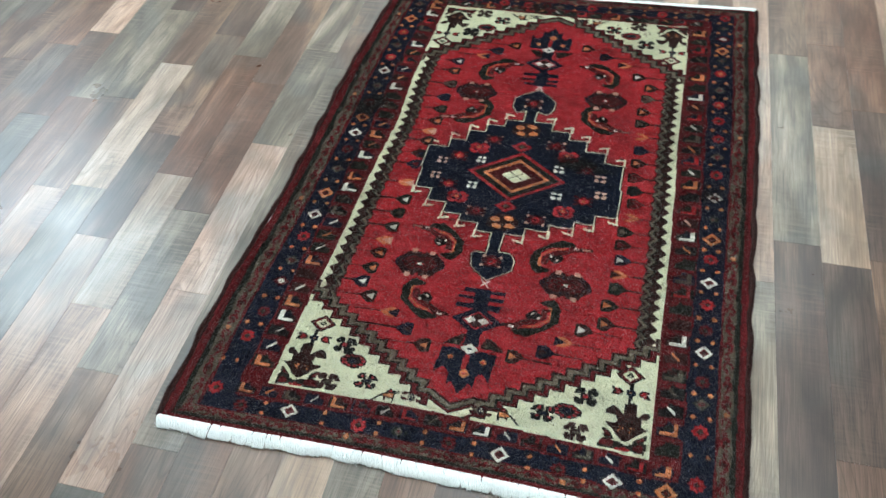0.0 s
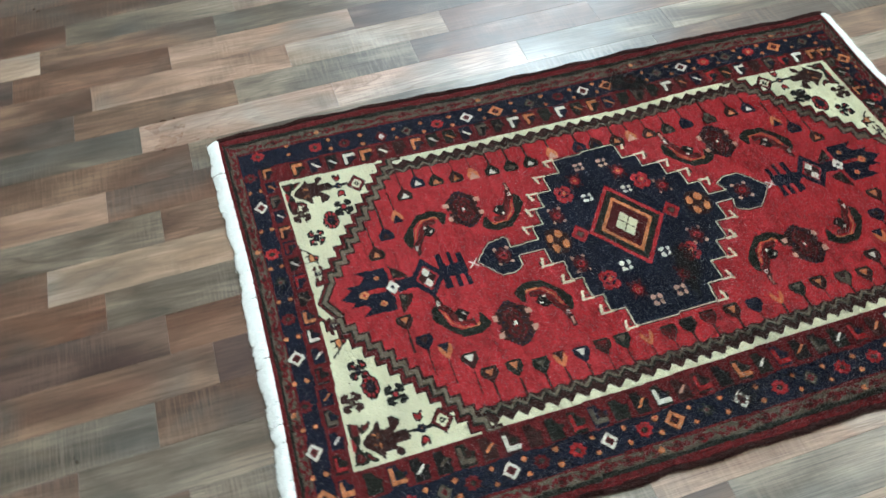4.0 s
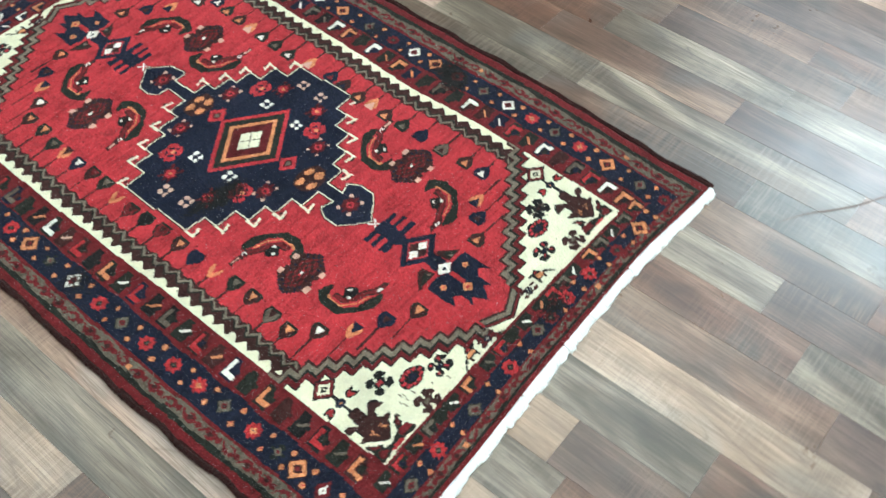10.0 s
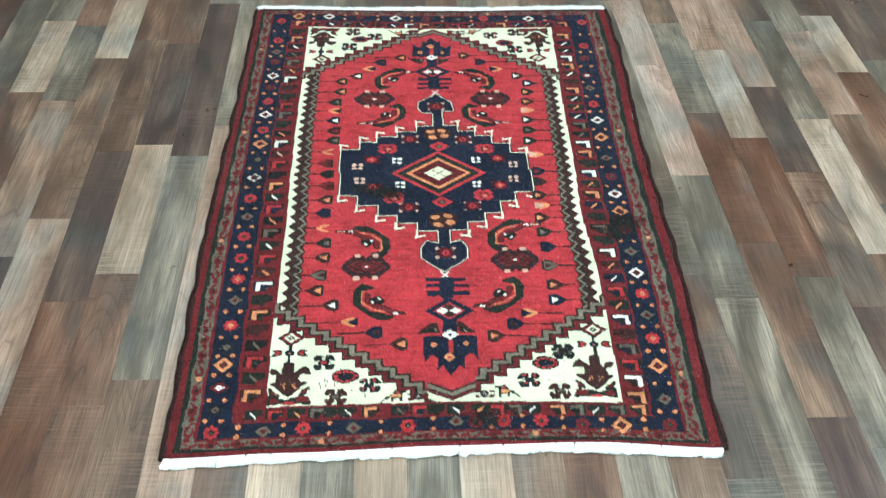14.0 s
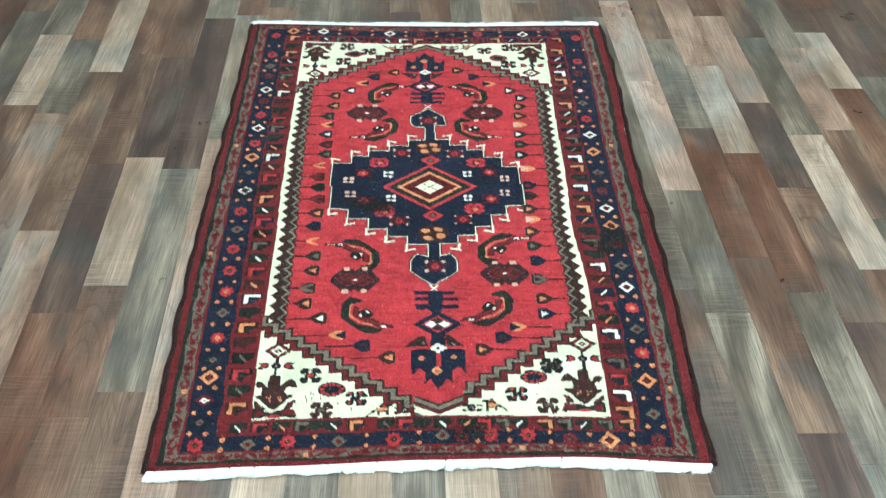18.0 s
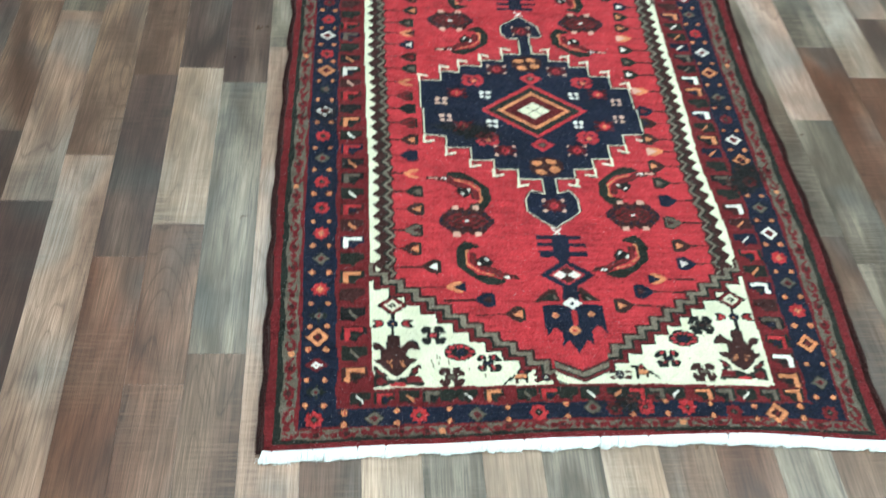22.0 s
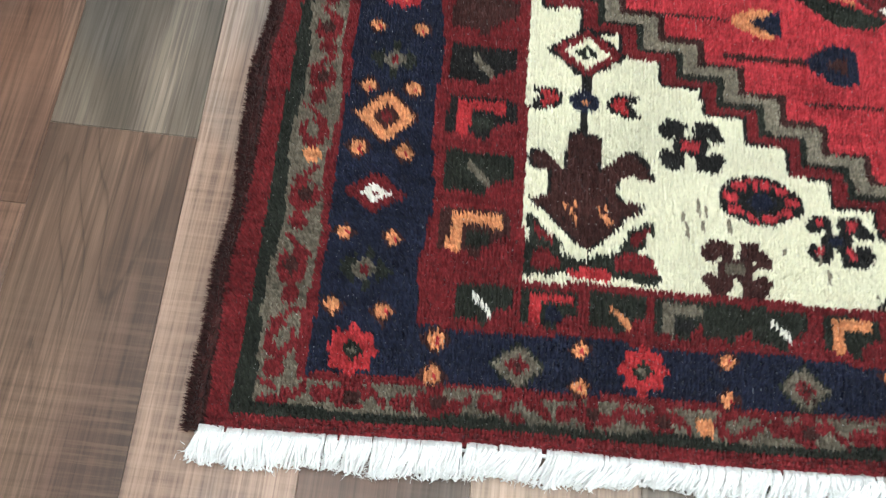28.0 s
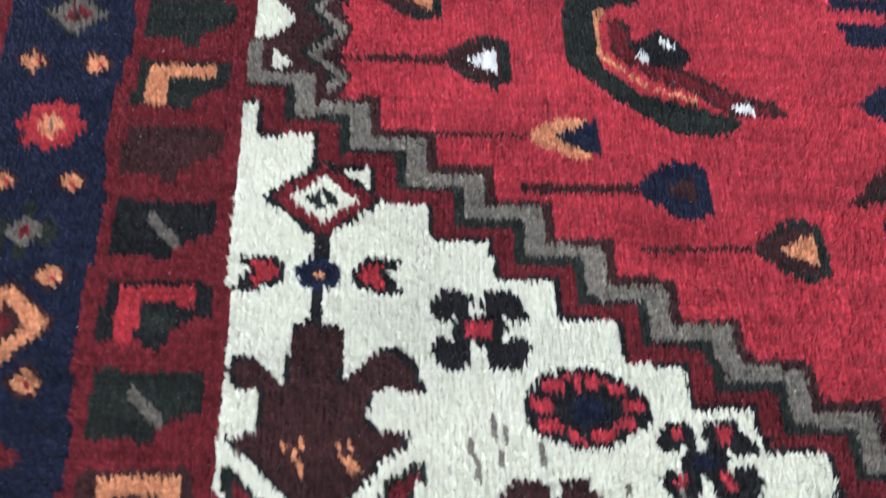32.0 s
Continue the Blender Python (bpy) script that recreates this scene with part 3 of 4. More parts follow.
for ys, kinds, table in ((LEFT_Y, MAIN_L, ((-0.75, -0.5, -0.1, 0.4, 0.71), (-0.446, -0.4465, -0.456, -0.459, -0.464))),
                         (RIGHT_Y, MAIN_R, ((-0.75, -0.48, 0.0, 0.42, 0.70), (0.420, 0.427, 0.4205, 0.4215, 0.445)))):
    for k, (cy, kind) in enumerate(zip(ys, kinds)):
        cx = float(smooth(table, np.array(cy)))
        border_figure(cx, cy, kind)
        if k + 1 < len(ys):
            my = (cy + ys[k + 1]) / 2
            for dx in (-0.0150, 0.0150):
                small_dot(cx + dx, my + 0.003 * (k % 3 - 1), 0.0047 + 0.0012 * ((k * 7) % 3) / 2)
NEAR_X = (-0.349, -0.2755, -0.1805, -0.078, 0.0134, 0.050, 0.1037, 0.1752, 0.254, 0.328)
NEAR_CY = (-0.7515, -0.7455, -0.746, -0.743, -0.7344, -0.737, -0.735, -0.735, -0.745, -0.748)
FAR_X = (-0.414, -0.3224, -0.2276, -0.1206, -0.0259, 0.0689, 0.1467, 0.2848, 0.3811)
FAR_CY = (0.735, 0.733, 0.730, 0.7235, 0.7205, 0.7175, 0.7205, 0.719, 0.727)
for xs, cys, kinds in ((NEAR_X, NEAR_CY, "o r o r o m r r m a"), (FAR_X, FAR_CY, "a w m w m g r w m")):
    for k, (cx, cy, kind) in enumerate(zip(xs, cys, kinds.split())):
        border_figure(cx, cy, kind)
        if k + 1 < len(xs) and xs[k + 1] - cx > 0.05:
            for dy in (-0.0115, 0.0115):
                small_dot((cx + xs[k + 1]) / 2 + 0.002 * (k % 2), (cy + cys[k + 1]) / 2 + dy, 0.0050)
for dy in (-0.011, 0.011):
    small_dot(-0.398, -0.752 + dy, 0.0058)
    small_dot(0.372, -0.747 + dy, 0.0058)

# the field with its cream sides and corner pieces
CREAM = part("cream_border", "cream serrated inner border")
CREAM_2 = part("cream_border", "cream serrated inner border")
inside = inner > 0
paint(inside, "red", 0)
STEP_U = 0.0267
WAVE = 0.0305
wobble = PY + 0.004 * np.sin(PY * 19 + np.where(PX < 0, 0.0, 2.0))
saw = np.abs((wobble / WAVE) % 1 - 0.5) * 2
side_zone = inside & (side < 0.062)
paint(side_zone & (side < 0.047 + 0.006 * saw), "brown", CREAM)
paint(side_zone & (np.abs(side - (0.0335 + 0.0150 * saw)) < 0.0031), "ash", CREAM)
paint(side_zone & (np.abs(side - (0.0278 + 0.0150 * saw)) < 0.0025), "green", CREAM)
tooth = np.clip(1.15 - np.abs(((wobble + 0.009) / WAVE) % 1 - 0.5) * 2.6, 0, 1)
paint(inside & (side < 0.0110 + 0.0120 * tooth), "cream", CREAM)
paint(inside & (side < 0.003), "wine", CREAM)
piece[(piece == CREAM) & (PX > 0)] = CREAM_2
CORNERS = []
for sx, sy, v0, slope, start in ((-1, -1, 0.2250, 0.7375, 0.0096), (1, -1, 0.237, 0.735, 0.006), (-1, 1, 0.232, 0.700, 0.006), (1, 1, 0.234, 0.700, 0.006)):
    u = in_left if sx < 0 else in_right
    v = in_near if sy < 0 else in_far
    quarter = inside & (np.sign(PX - 0.000) == sx) & (np.sign(PY) == sy)
    lean = STEP_U * slope

    def stair(shift):
        return v < v0 + shift * slope * 0.5 - lean * np.floor((u - start - shift * 0.5) / STEP_U + 0.999)

    CORNERS.append(part("corner_piece", "cream corner piece with dark flowers and a stepped edge"))
    p = CORNERS[-1]
    for shift, dye in ((0.062, "brown"), (0.052, "ash"), (0.032, "green"), (0.022, "wine"), (0.005, "black"), (0.0, "cream")):
        paint(quarter & stair(shift), dye, p)
# the point of the hexagon, where two stairs meet in a smooth curve
for sy, y0, x0, slope, wide_at in ((-1, -0.6725, 0.008, 0.46, 0.048), (1, 0.6455, -0.009, 0.56, 0.042)):
    d = (PY - y0) * -sy - np.abs(PX - x0) * slope
    mx = inside & (np.abs(PX - x0) < wide_at) & (np.sign(PY) == sy)
    for lo, hi, dye in ((-0.030, -0.0145, "cream"), (-0.0145, -0.0120, "black"), (-0.0120, -0.0075, "wine"), (-0.0075, -0.0040, "green"), (-0.0040, 0.0052, "ash"), (0.0052, 0.0100, "brown")):
        paint(mx & (d > lo) & (d < hi), dye)
    paint(mx & (d > 0.0100) & (d < 0.07), "red", 0)


def shape(points, cx, cy, fx, fy, dye, owner):
    """Knot a polygon given in millimetres round a place; fx, fy = -1 mirror it."""
    reach = max(max(abs(a), abs(b)) for a, b in points) / 1000
    win = window(cx, cy, reach, reach)
    m = poly(points, fx * (PX[win] - cx) * 1000, fy * (PY[win] - cy) * 1000)
    ink[win][m] = INK[dye]
    piece[win][m] = owner


def points(text):
    return [tuple(float(v) for v in w.split(",")) for w in text.split()]


PLANT_BODY = points("-10,54 -2,58 12,54 12,29 17,34 28,45 34,47 45,37 47,27 34,29 26,27 23,15 26,10 43,9 40,2 30,-3 23,-14 10,-26 7,-28 -5,-22 -12,-15 -21,-4 -32,3 -34,5 -21,8 -20,19 -21,26 -31,26 -36,35 -31,41 -24,40 -13,27 -11,31")
PLANT_BASE = points("-34,-27 -28,-22 -8,-31 2,-34 16,-28 26,-27 44,-25 53,-42 50,-46 20,-44 -8,-44 -31,-49")
PLANT_REDS = [points(w) for w in ("-29,-33 -22,-28 -10,-36 -12,-42 -26,-44", "24,-30 32,-26 47,-28 51,-39 24,-40")]
PLANT_SCARLET = points("-6,-43 4,-39 18,-40 22,-45 18,-46 -2,-46")
LEAF_L = points("-34,-9 -29,-7 -20,-16 -8,-24 -12,-29 -22,-25 -31,-20")
LEAF_R = points("48,-5 43,-4 31,-12 25,-26 38,-25 44,-19 41,-13 48,-10")
WHITE_V = [points(w) for w in ("-34,0 -31,3 -2,-26 -4,-31", "10,-29 13,-26 43,2 41,-3")]
HEART = points("-11,2 -5,8 4,8 11,9 10,4 5,2 9,-4 12,-9 3,-9 -4,-7 -10,-4")
HEART_RED = points("-8,1 -3,5 5,6 2,1 6,-5 0,-6 -6,-3")
CROSS = """
..kkkk...kkkkk...
.kkkkkk..kkkkkk..
kkkkkkk.kkkkkkkk.
kkkkkkk..kkkkkkkk
.kkk.kkkkkkk.kkkk
....kkrrrrkkk....
....kkrrrrkk.....
.kk.kkkkkkkk.kkk.
kkkkkkk.kkkkkkkkk
kkkkkkk..kkkkkkk.
.kkkkkk..kkkkkkk.
..kkkk...kkkkkk..
"""
HEARTS = """
..kkkk...kkkkk...
.kkrrkk..kkrrkk..
kkkrrkk.kkkrrkkk.
kkkkkkk..kkkkkkkk
.kkk.kkkkkkk.kkkk
....kknnnnkkk....
....kknnnnkk.....
.kk.kkkkkkkk.kkk.
kkkrrkk.kkrrkkkkk
kkrrkkk..kkrrkkk.
.kkkkkk..kkkkkkk.
..kkkk...kkkkkk..
"""
BLOOM = """
.....kkkkkkkkk.....
...kkkrrrkrrrkkk...
..krrrkkrkrkkrrrk..
.kkrrrkkkkkkkrrrkk.
kkkkkkkknnnkkkkkkkk
krrrkkknnnnnkkkrrrk
krrrkknnnnnnnkkrrrk
kkkkkkknnnnnkkkkkkk
kkrrrkkknnnkkkrrrkk
.krrrrkkkkkkkrrrrk.
..kkkkrrkkrrrkkkk..
....kkrrrkrrrkk....
......kkkkkkk......
"""
TINY = """
..bbbb...bb...bbb..
.bmmmmbbbnnbbbmmmb.
.bbbb..bncnb..bbbb.
......bnnnnnb......
......bncncnb......
.bbbb..bnnnb..bbbb.
.bmmmmbbbnnbbbmmmb.
..bbbb...bb...bbb..
"""
PERCHED = ((points("-24,-16 -20,-16 -12,-8 -2,0 -3,5 -16,-6"), "black"), (points("-2,-3 3,-3 2,-12 -2,-12"), "brown"), (points("15,8 19,8 19,-13 15,-13"), "black"),
           (points("-6,-2 -4,4 6,7 18,8 18,-6 6,-6"), "black"), (points("-4,-2 -2,3 6,5 16,6 16,-3 6,-3"), "orange"),
           (points("0,6 2,11 8,17 14,13 20,12 27,13 27,9 18,7 8,6"), "black"), (points("5,8 8,14 13,11 14,8"), "scarlet"))
# for each corner: plant, diamond, then upper cross, bloom, heart cross, lower cross, perched figure and small cross
SPOTS = {
    (-1, -1): ((-0.3175, -0.6455), (-0.3175, -0.5265), (-0.246, -0.590), (-0.202, -0.6255), (-0.153, -0.647), (-0.218, -0.674), (-0.1085, -0.6745), (-0.0575, -0.6765)),
    (1, -1): ((0.2985, -0.637), (0.306, -0.513), (0.2365, -0.570), (0.1985, -0.599), (0.161, -0.640), (0.219, -0.667), (0.119, -0.667), (0.072, -0.672)),
    (-1, 1): ((-0.3385, 0.622), (-0.3285, 0.503), (-0.252, 0.567), (-0.2228, 0.607), (-0.180, 0.620), (-0.2452, 0.648), (-0.1186, 0.641), (-0.068, 0.640)),
    (1, 1): ((0.3037, 0.617), (0.2925, 0.506), (0.2295, 0.5494), (0.202, 0.583), (0.1624, 0.6236), (0.236, 0.640), (0.1178, 0.646), (0.0669, 0.6393)),
}
for n, (key, spots) in enumerate(SPOTS.items()):
    sx, sy = key
    plant, gem, up, bloom, hearts, low, perch, tiny = spots
    px, py = plant
    p = part("corner_plant", "dark brown flowering plant figure", CORNERS[n])
    for pts, dye in ((PLANT_BASE, "green"), (PLANT_REDS[0], "wine"), (PLANT_REDS[1], "wine"), (PLANT_SCARLET, "scarlet"), (LEAF_L, "green"), (LEAF_R, "green"),
                     (PLANT_BODY, "black"), (WHITE_V[0], "cream"), (WHITE_V[1], "cream")):
        shape(pts, px, py, -sx, -sy, dye, p)
    shape([(a * 0.93 + 0.4, b * 0.95 + 0.3) for a, b in PLANT_BODY], px, py, -sx, -sy, "brown", p)
    for pts in (LEAF_L, LEAF_R):
        ax, ay = (sum(c) / len(pts) for c in zip(*pts))
        shape([(ax + (a - ax) * 0.55, ay + (b - ay) * 0.55) for a, b in pts], px, py, -sx, -sy, "wine", p)
    for ex in (-0.006, 0.0145):
        for dx, dy in ((-0.003, 0.002), (0.003, 0.003), (0.001, -0.002), (0.004, -0.006)):
            rect(px - sx * (ex + dx) - 0.0016, py - sy * dy - 0.0018, px - sx * (ex + dx) + 0.0016, py - sy * dy + 0.0018, "orange", p)
    gx, gy = gem
    mx, my = (px + gx) / 2, gy + sy * 0.039
    rect(mx - 0.0032, gy, mx + 0.0032, py - sy * 0.055, "black", p)
    fill(mx, my, 0.011, 0.009, lambda x, y: (x / 0.0095) ** 2 + (y / 0.008) ** 2 < 1, "navy", p)
    fill(mx, my, 0.003, 0.002, lambda x, y: (np.abs(x) < 0.0022) & (np.abs(y) < 0.0013), "orange", p)
    for dx, f in ((-0.025, -1), (0.025, 1)):
        shape(HEART, mx + dx, my, f, -sy, "black", p)
        shape(HEART_RED, mx + dx, my, f, -sy, "scarlet", p)
    diamond(gx, gy, 0.0285, 0.0225, ((1.0, "black"), (0.86, "wine"), (0.56, "cream"), (0.28, "green"), (0.1, "cream")), part("corner_diamond", "", CORNERS[n]))
    for (cx, cy), rows, dx, dy, swap in ((up, CROSS, 0.00265, 0.0032, None), (bloom, BLOOM, 0.0028, 0.00265, None), (hearts, HEARTS, 0.00255, 0.0028, None),
                                         (low, CROSS, 0.0026, 0.0031, {"r": "o", "k": "b"}), (tiny, TINY, 0.0024, 0.0023, None)):
        chart(rows, cx, cy, dx, dy, part("corner_flower", "", CORNERS[n]), -sx, -sy, swap, True)
    p = part("corner_figure", "small orange and black perched bird figure", CORNERS[n])
    for pts, dye in PERCHED:
        shape(pts, *perch, -sx, -sy, dye, p)

# short dashes of grey knots in the near-left cream corner
scribble = random.Random(5)
for cx, cy in ((-0.252, -0.640), (-0.243, -0.632), (-0.240, -0.645), (-0.248, -0.650), (-0.166, -0.660), (-0.160, -0.670), (-0.188, -0.658), (-0.236, -0.636), (-0.222, -0.644)):
    h = scribble.uniform(0.003, 0.007)
    rect(cx - 0.0013, cy - h, cx + 0.0013, cy + h * 0.4, "ash", part("repair_stitch", "short grey dash of knots", CORNERS[0]))

# ---- the medallion ----
MEDALLION = part("medallion", "stepped navy medallion outlined in white hooks")
med = np.zeros((NY, NX), bool)
STEPS = {
    (-1, -1): ((0.2455, 0.089), (0.2015, 0.1245), (0.1525, 0.1595), (0.107, 0.185), (0.059, 0.212)),
    (1, -1): ((0.2258, 0.079), (0.1795, 0.112), (0.141, 0.151), (0.1018, 0.182), (0.061, 0.2105)),
    (-1, 1): ((0.252, 0.0894), (0.203, 0.1195), (0.1606, 0.1405), (0.110, 0.161), (0.0585, 0.185)),
    (1, 1): ((0.2213, 0.073), (0.181, 0.1115), (0.136, 0.1425), (0.094, 0.1618), (0.0497, 0.1863)),
}
LINE = 0.0045
HOOKS = []
for (sx, sy), treads in STEPS.items():
    for x, y in treads:
        med |= (PX * sx <= x - LINE) & (PX * sx >= -0.002) & (PY * sy <= y - LINE) & (PY * sy >= -0.002)
        HOOKS.append((sx * x, sy * y, sx, sy))
stem = ((PX > -0.0075) & (PX < 0.0125) & (PY < 0) & (PY > -0.262)) | ((PX > -0.0125) & (PX < 0.007) & (PY > 0) & (PY < 0.252))
NEAR_ARROW = [(-0.008, -0.2555), (-0.0360, -0.247), (-0.0450, -0.265), (-0.0448, -0.298), (-0.030, -0.3135), (-0.015, -0.326), (0.0025, -0.339),
              (0.016, -0.326), (0.034, -0.314), (0.0508, -0.298), (0.0500, -0.262), (0.0400, -0.2455), (0.0125, -0.2555)]
FAR_ARROW = [(-0.012, 0.2455), (-0.0420, 0.2455), (-0.0505, 0.2600), (-0.0490, 0.2900), (-0.028, 0.305), (-0.0065, 0.3225), (0.014, 0.305), (0.0305, 0.2900),
             (0.0370, 0.2530), (0.007, 0.2530)]
shape_mask = med | stem | poly(NEAR_ARROW) | poly(FAR_ARROW)


def grown(m, n):
    out = m.copy()
    for _ in range(n):
        g = out.copy()
        g[1:] |= out[:-1]
        g[:-1] |= out[1:]
        g[:, 1:] |= out[:, :-1]
        g[:, :-1] |= out[:, 1:]
        out = g
    return out


ring = grown(shape_mask, 2) & ~grown(shape_mask, 1)
paint(grown(shape_mask, 3), "brown", MEDALLION)
paint(ring, "cream", MEDALLION)
paint(grown(shape_mask, 1), "navy", MEDALLION)
for x, y, sx, sy in HOOKS:
    p = part("hook", "", MEDALLION)
    rect(x - 0.0020 * sx, y - sy * 0.004, x + 0.0035 * sx, y + sy * 0.017, "cream", p)
    fill(x - 0.008 * sx, y + sy * 0.017, 0.014, 0.008, lambda a, b: (np.abs(b * sy - a * sx * 0.25) < 0.0030) & (np.abs(a) < 0.0125), "cream", p)
    rect(x - 0.014 * sx, y + sy * 0.0205, x - 0.001 * sx, y + sy * 0.0240, "brown", p)
    rect(x - 0.012 * sx, y + sy * 0.007, x - 0.0045 * sx, y + sy * 0.0105, "brown", p)
for s, tip, x0 in ((-1, -0.344, 0.002), (1, 0.328, -0.0065)):
    fill(x0, tip + s * 0.007, 0.012, 0.010, lambda x, y: (np.abs(np.abs(x) - np.abs(y)) < 0.0026) & (np.abs(x) < 0.009), "white", MEDALLION)

p = part("centre_diamond", "nested red, green and orange centre diamond", MEDALLION)
CX, CY = -0.005, -0.006
diamond(CX, CY, 0.117, 0.086, ((1.0, "red"), (0.88, "green"), (0.685, "orange"), (0.575, "maroon"), (0.30, "cream")), p)
fill(CX, CY, 0.03, 0.03, lambda x, y: (np.abs(x - y * 1.35) < 0.0022) & (np.abs(x) < 0.016), "olive", p)
fill(CX, CY, 0.03, 0.03, lambda x, y: (np.abs(x + y * 1.35) < 0.0022) & (np.abs(x) < 0.016), "olive", p)
PETALS = """
...bbbbbb...
.bbbbbaaabb.
baaaabaaaabb
baaaabbaaabb
bbaabbbbbbbb
bbbbbbbbaabb
bbbbbbbaaaab
bbaaabbaaaab
.baaaabbaab.
.bbaaabbbb..
...bbbbbb...
"""
ROSETTE = """
..rrr.rrr..
.rrrrrrrrr.
rrrrnrnrrrr
rrrnrrrnrrr
.rrrraarrr.
rrrnraarnrr
rrrrnrnrrrr
.rrrrrrrrr.
..rrr.rrr..
"""
SPRIG = """
pp..mm..pp
pmmmmmmmmp
..mmrrmm..
mmmrmmrmmm
mmmrmmrmmm
..mmrrmm..
pmmmmmmmmp
pp..mm..pp
"""
SPRIG2 = """
mm..mm..mm
.mmmrrmmm.
..mrrrrm..
mmrraarrmm
mmrraarrmm
..mrrrrm..
.mmmrrmmm.
mm..mm..mm
"""
FOUR = """
www.www
www.www
ww...ww
.......
www.www
www.www
"""
for cx, cy, rows, dx, dy, name, swap in (
        (-0.005, 0.1495, PETALS, 0.0058, 0.0046, "four_petal_flower", None), (0.002, -0.175, PETALS, 0.0058, 0.0049, "four_petal_flower", None),
        (-0.1325, 0.0914, ROSETTE, 0.0047, 0.0042, "red_rosette", None), (0.1145, 0.0884, ROSETTE, 0.0045, 0.0042, "red_rosette", None),
        (-0.1143, -0.0956, ROSETTE, 0.0047, 0.0045, "red_rosette", None), (0.1024, -0.0883, ROSETTE, 0.0045, 0.0043, "red_rosette", None),
        (-0.0757, 0.1286, SPRIG, 0.0046, 0.0039, "sprig", None), (0.0609, 0.1259, SPRIG, 0.0044, 0.0039, "sprig", None),
        (-0.0786, -0.1301, SPRIG, 0.0046, 0.0041, "sprig", None), (0.0739, -0.1268, SPRIG, 0.0044, 0.0041, "sprig", None),
        (-0.1084, 0.0435, FOUR, 0.0036, 0.0038, "white_dots", None), (0.0898, 0.0429, FOUR, 0.0033, 0.0038, "white_dots", None),
        (-0.0992, -0.0479, FOUR, 0.0036, 0.0038, "white_dots", None), (0.0876, -0.0486, FOUR, 0.0030, 0.0036, "white_dots", None),
        (-0.1707, 0.0482, SPRIG2, 0.0045, 0.0038, "sprig", None), (0.1454, 0.0495, SPRIG2, 0.0043, 0.0038, "sprig", None),
        (-0.1631, -0.0581, SPRIG2, 0.0045, 0.0040, "sprig", None), (0.1438, -0.0531, SPRIG2, 0.0043, 0.0040, "sprig", None),
        (-0.2059, 0.0216, FOUR, 0.0037, 0.0038, "cream_dots", {"w": "p"}), (-0.1987, -0.0326, FOUR, 0.0037, 0.0038, "cream_dots", {"w": "p"}),
        (0.1822, 0.0247, FOUR, 0.0035, 0.0038, "cream_dots", {"w": "p"}), (0.1785, -0.0298, FOUR, 0.0035, 0.0038, "cream_dots", {"w": "p"}),
        (0.005, -0.2830, SPRIG, 0.0046, 0.0044, "arrow_flower", None), (-0.006, 0.2700, SPRIG, 0.0046, 0.0044, "arrow_flower", None)):
    chart(rows, cx, cy, dx, dy, part(name, "orange four-petalled flower" if rows is PETALS else "", MEDALLION), 1, 1, swap)
for cx, cy in ((-0.0018, 0.0985), (0.0017, -0.1115)):
    diamond(cx, cy, 0.026, 0.0205, ((1.0, "red"), (0.50, "maroon"), (0.30, "olive")), part("small_diamond", "", MEDALLION))

# ---- figures of the red field ----
BIRD = ((points("1,44 4,50 29,60 40,48 48,32 46,-1 28,-18 12,-32 -10,-46 -32,-44 -44,-35 -22,-26 10,-19 29,0 28,23 22,38"), "green"),
        (points("10,30 23,30 22,8 1,-10 -21,-18 -36,-31 -68,-29 -62,-21 -40,-16 -26,-6 8,10"), "brown"),
        (points("14,28 22,28 20,9 1,-8 -22,-15 -36,-27 -58,-27 -40,-19 -24,-9 9,8"), "wine"),
        (points("20,36 25,38 30,33 29,5 5,-16 -22,-24 -22,-21 4,-14 26,6 26,31"), "orange"),
        (points("-16,18 -6,26 11,13 6,1 -17,-1 -22,8"), "black"), (points("-13,13 -8,19 -4,17 -9,11"), "white"), (points("1,3 4,9 9,7 6,1"), "white"),
        (points("-51,-26 -47,-22 -44,-24 -40,-22 -39,-27 -43,-30 -46,-28 -50,-30"), "white"), (points("-47,-25 -43,-25 -43,-27 -47,-27"), "navy"))
DASH = ((points("-80,-22 -52,-24 -52,-31 -80,-32"), "brown"), (points("-76,-25 -57,-25 -57,-30 -76,-29"), "pink"))
LOWER = {(-1, -1): (-0.150, -0.4358), (1, -1): (0.125, -0.4176), (-1, 1): (-0.127, 0.408), (1, 1): (0.112, 0.406)}
UPPER = {(-1, -1): (-0.167, -0.239), (1, -1): (0.1495, -0.220), (-1, 1): (-0.134, 0.225), (1, 1): (0.110, 0.225)}
ROSETTES = {(-1, -1): (-0.172, -0.3255), (1, -1): (0.1605, -0.307), (-1, 1): (-0.172, 0.306), (1, 1): (0.143, 0.306)}
BIG_ROSETTE = """
......ppp......ppp......
.....bpppbb..bbpppb.....
....bbbbbbbbbbbbbbbb....
...nbbnbbbnbbnbbbnbbn...
..bbnbbmmmbbbbmmmbbnbb..
.nbbbmmbbbmmmmbbbmmbbbn.
nbbnmmbbmmbbbbmmbbmmnbbn
bnbmbbmmbbswwsbbmmbbmbnb
nbbnmmbbmmbbbbmmbbmmnbbn
.nbbbmmbbbmmmmbbbmmbbbn.
..bbnbbmmmbbbbmmmbbnbb..
...nbbnbbbnbbnbbbnbbn...
....bbbbbbbbbbbbbbbb....
.....bpppbb..bbpppb.....
......ppp......ppp......
"""
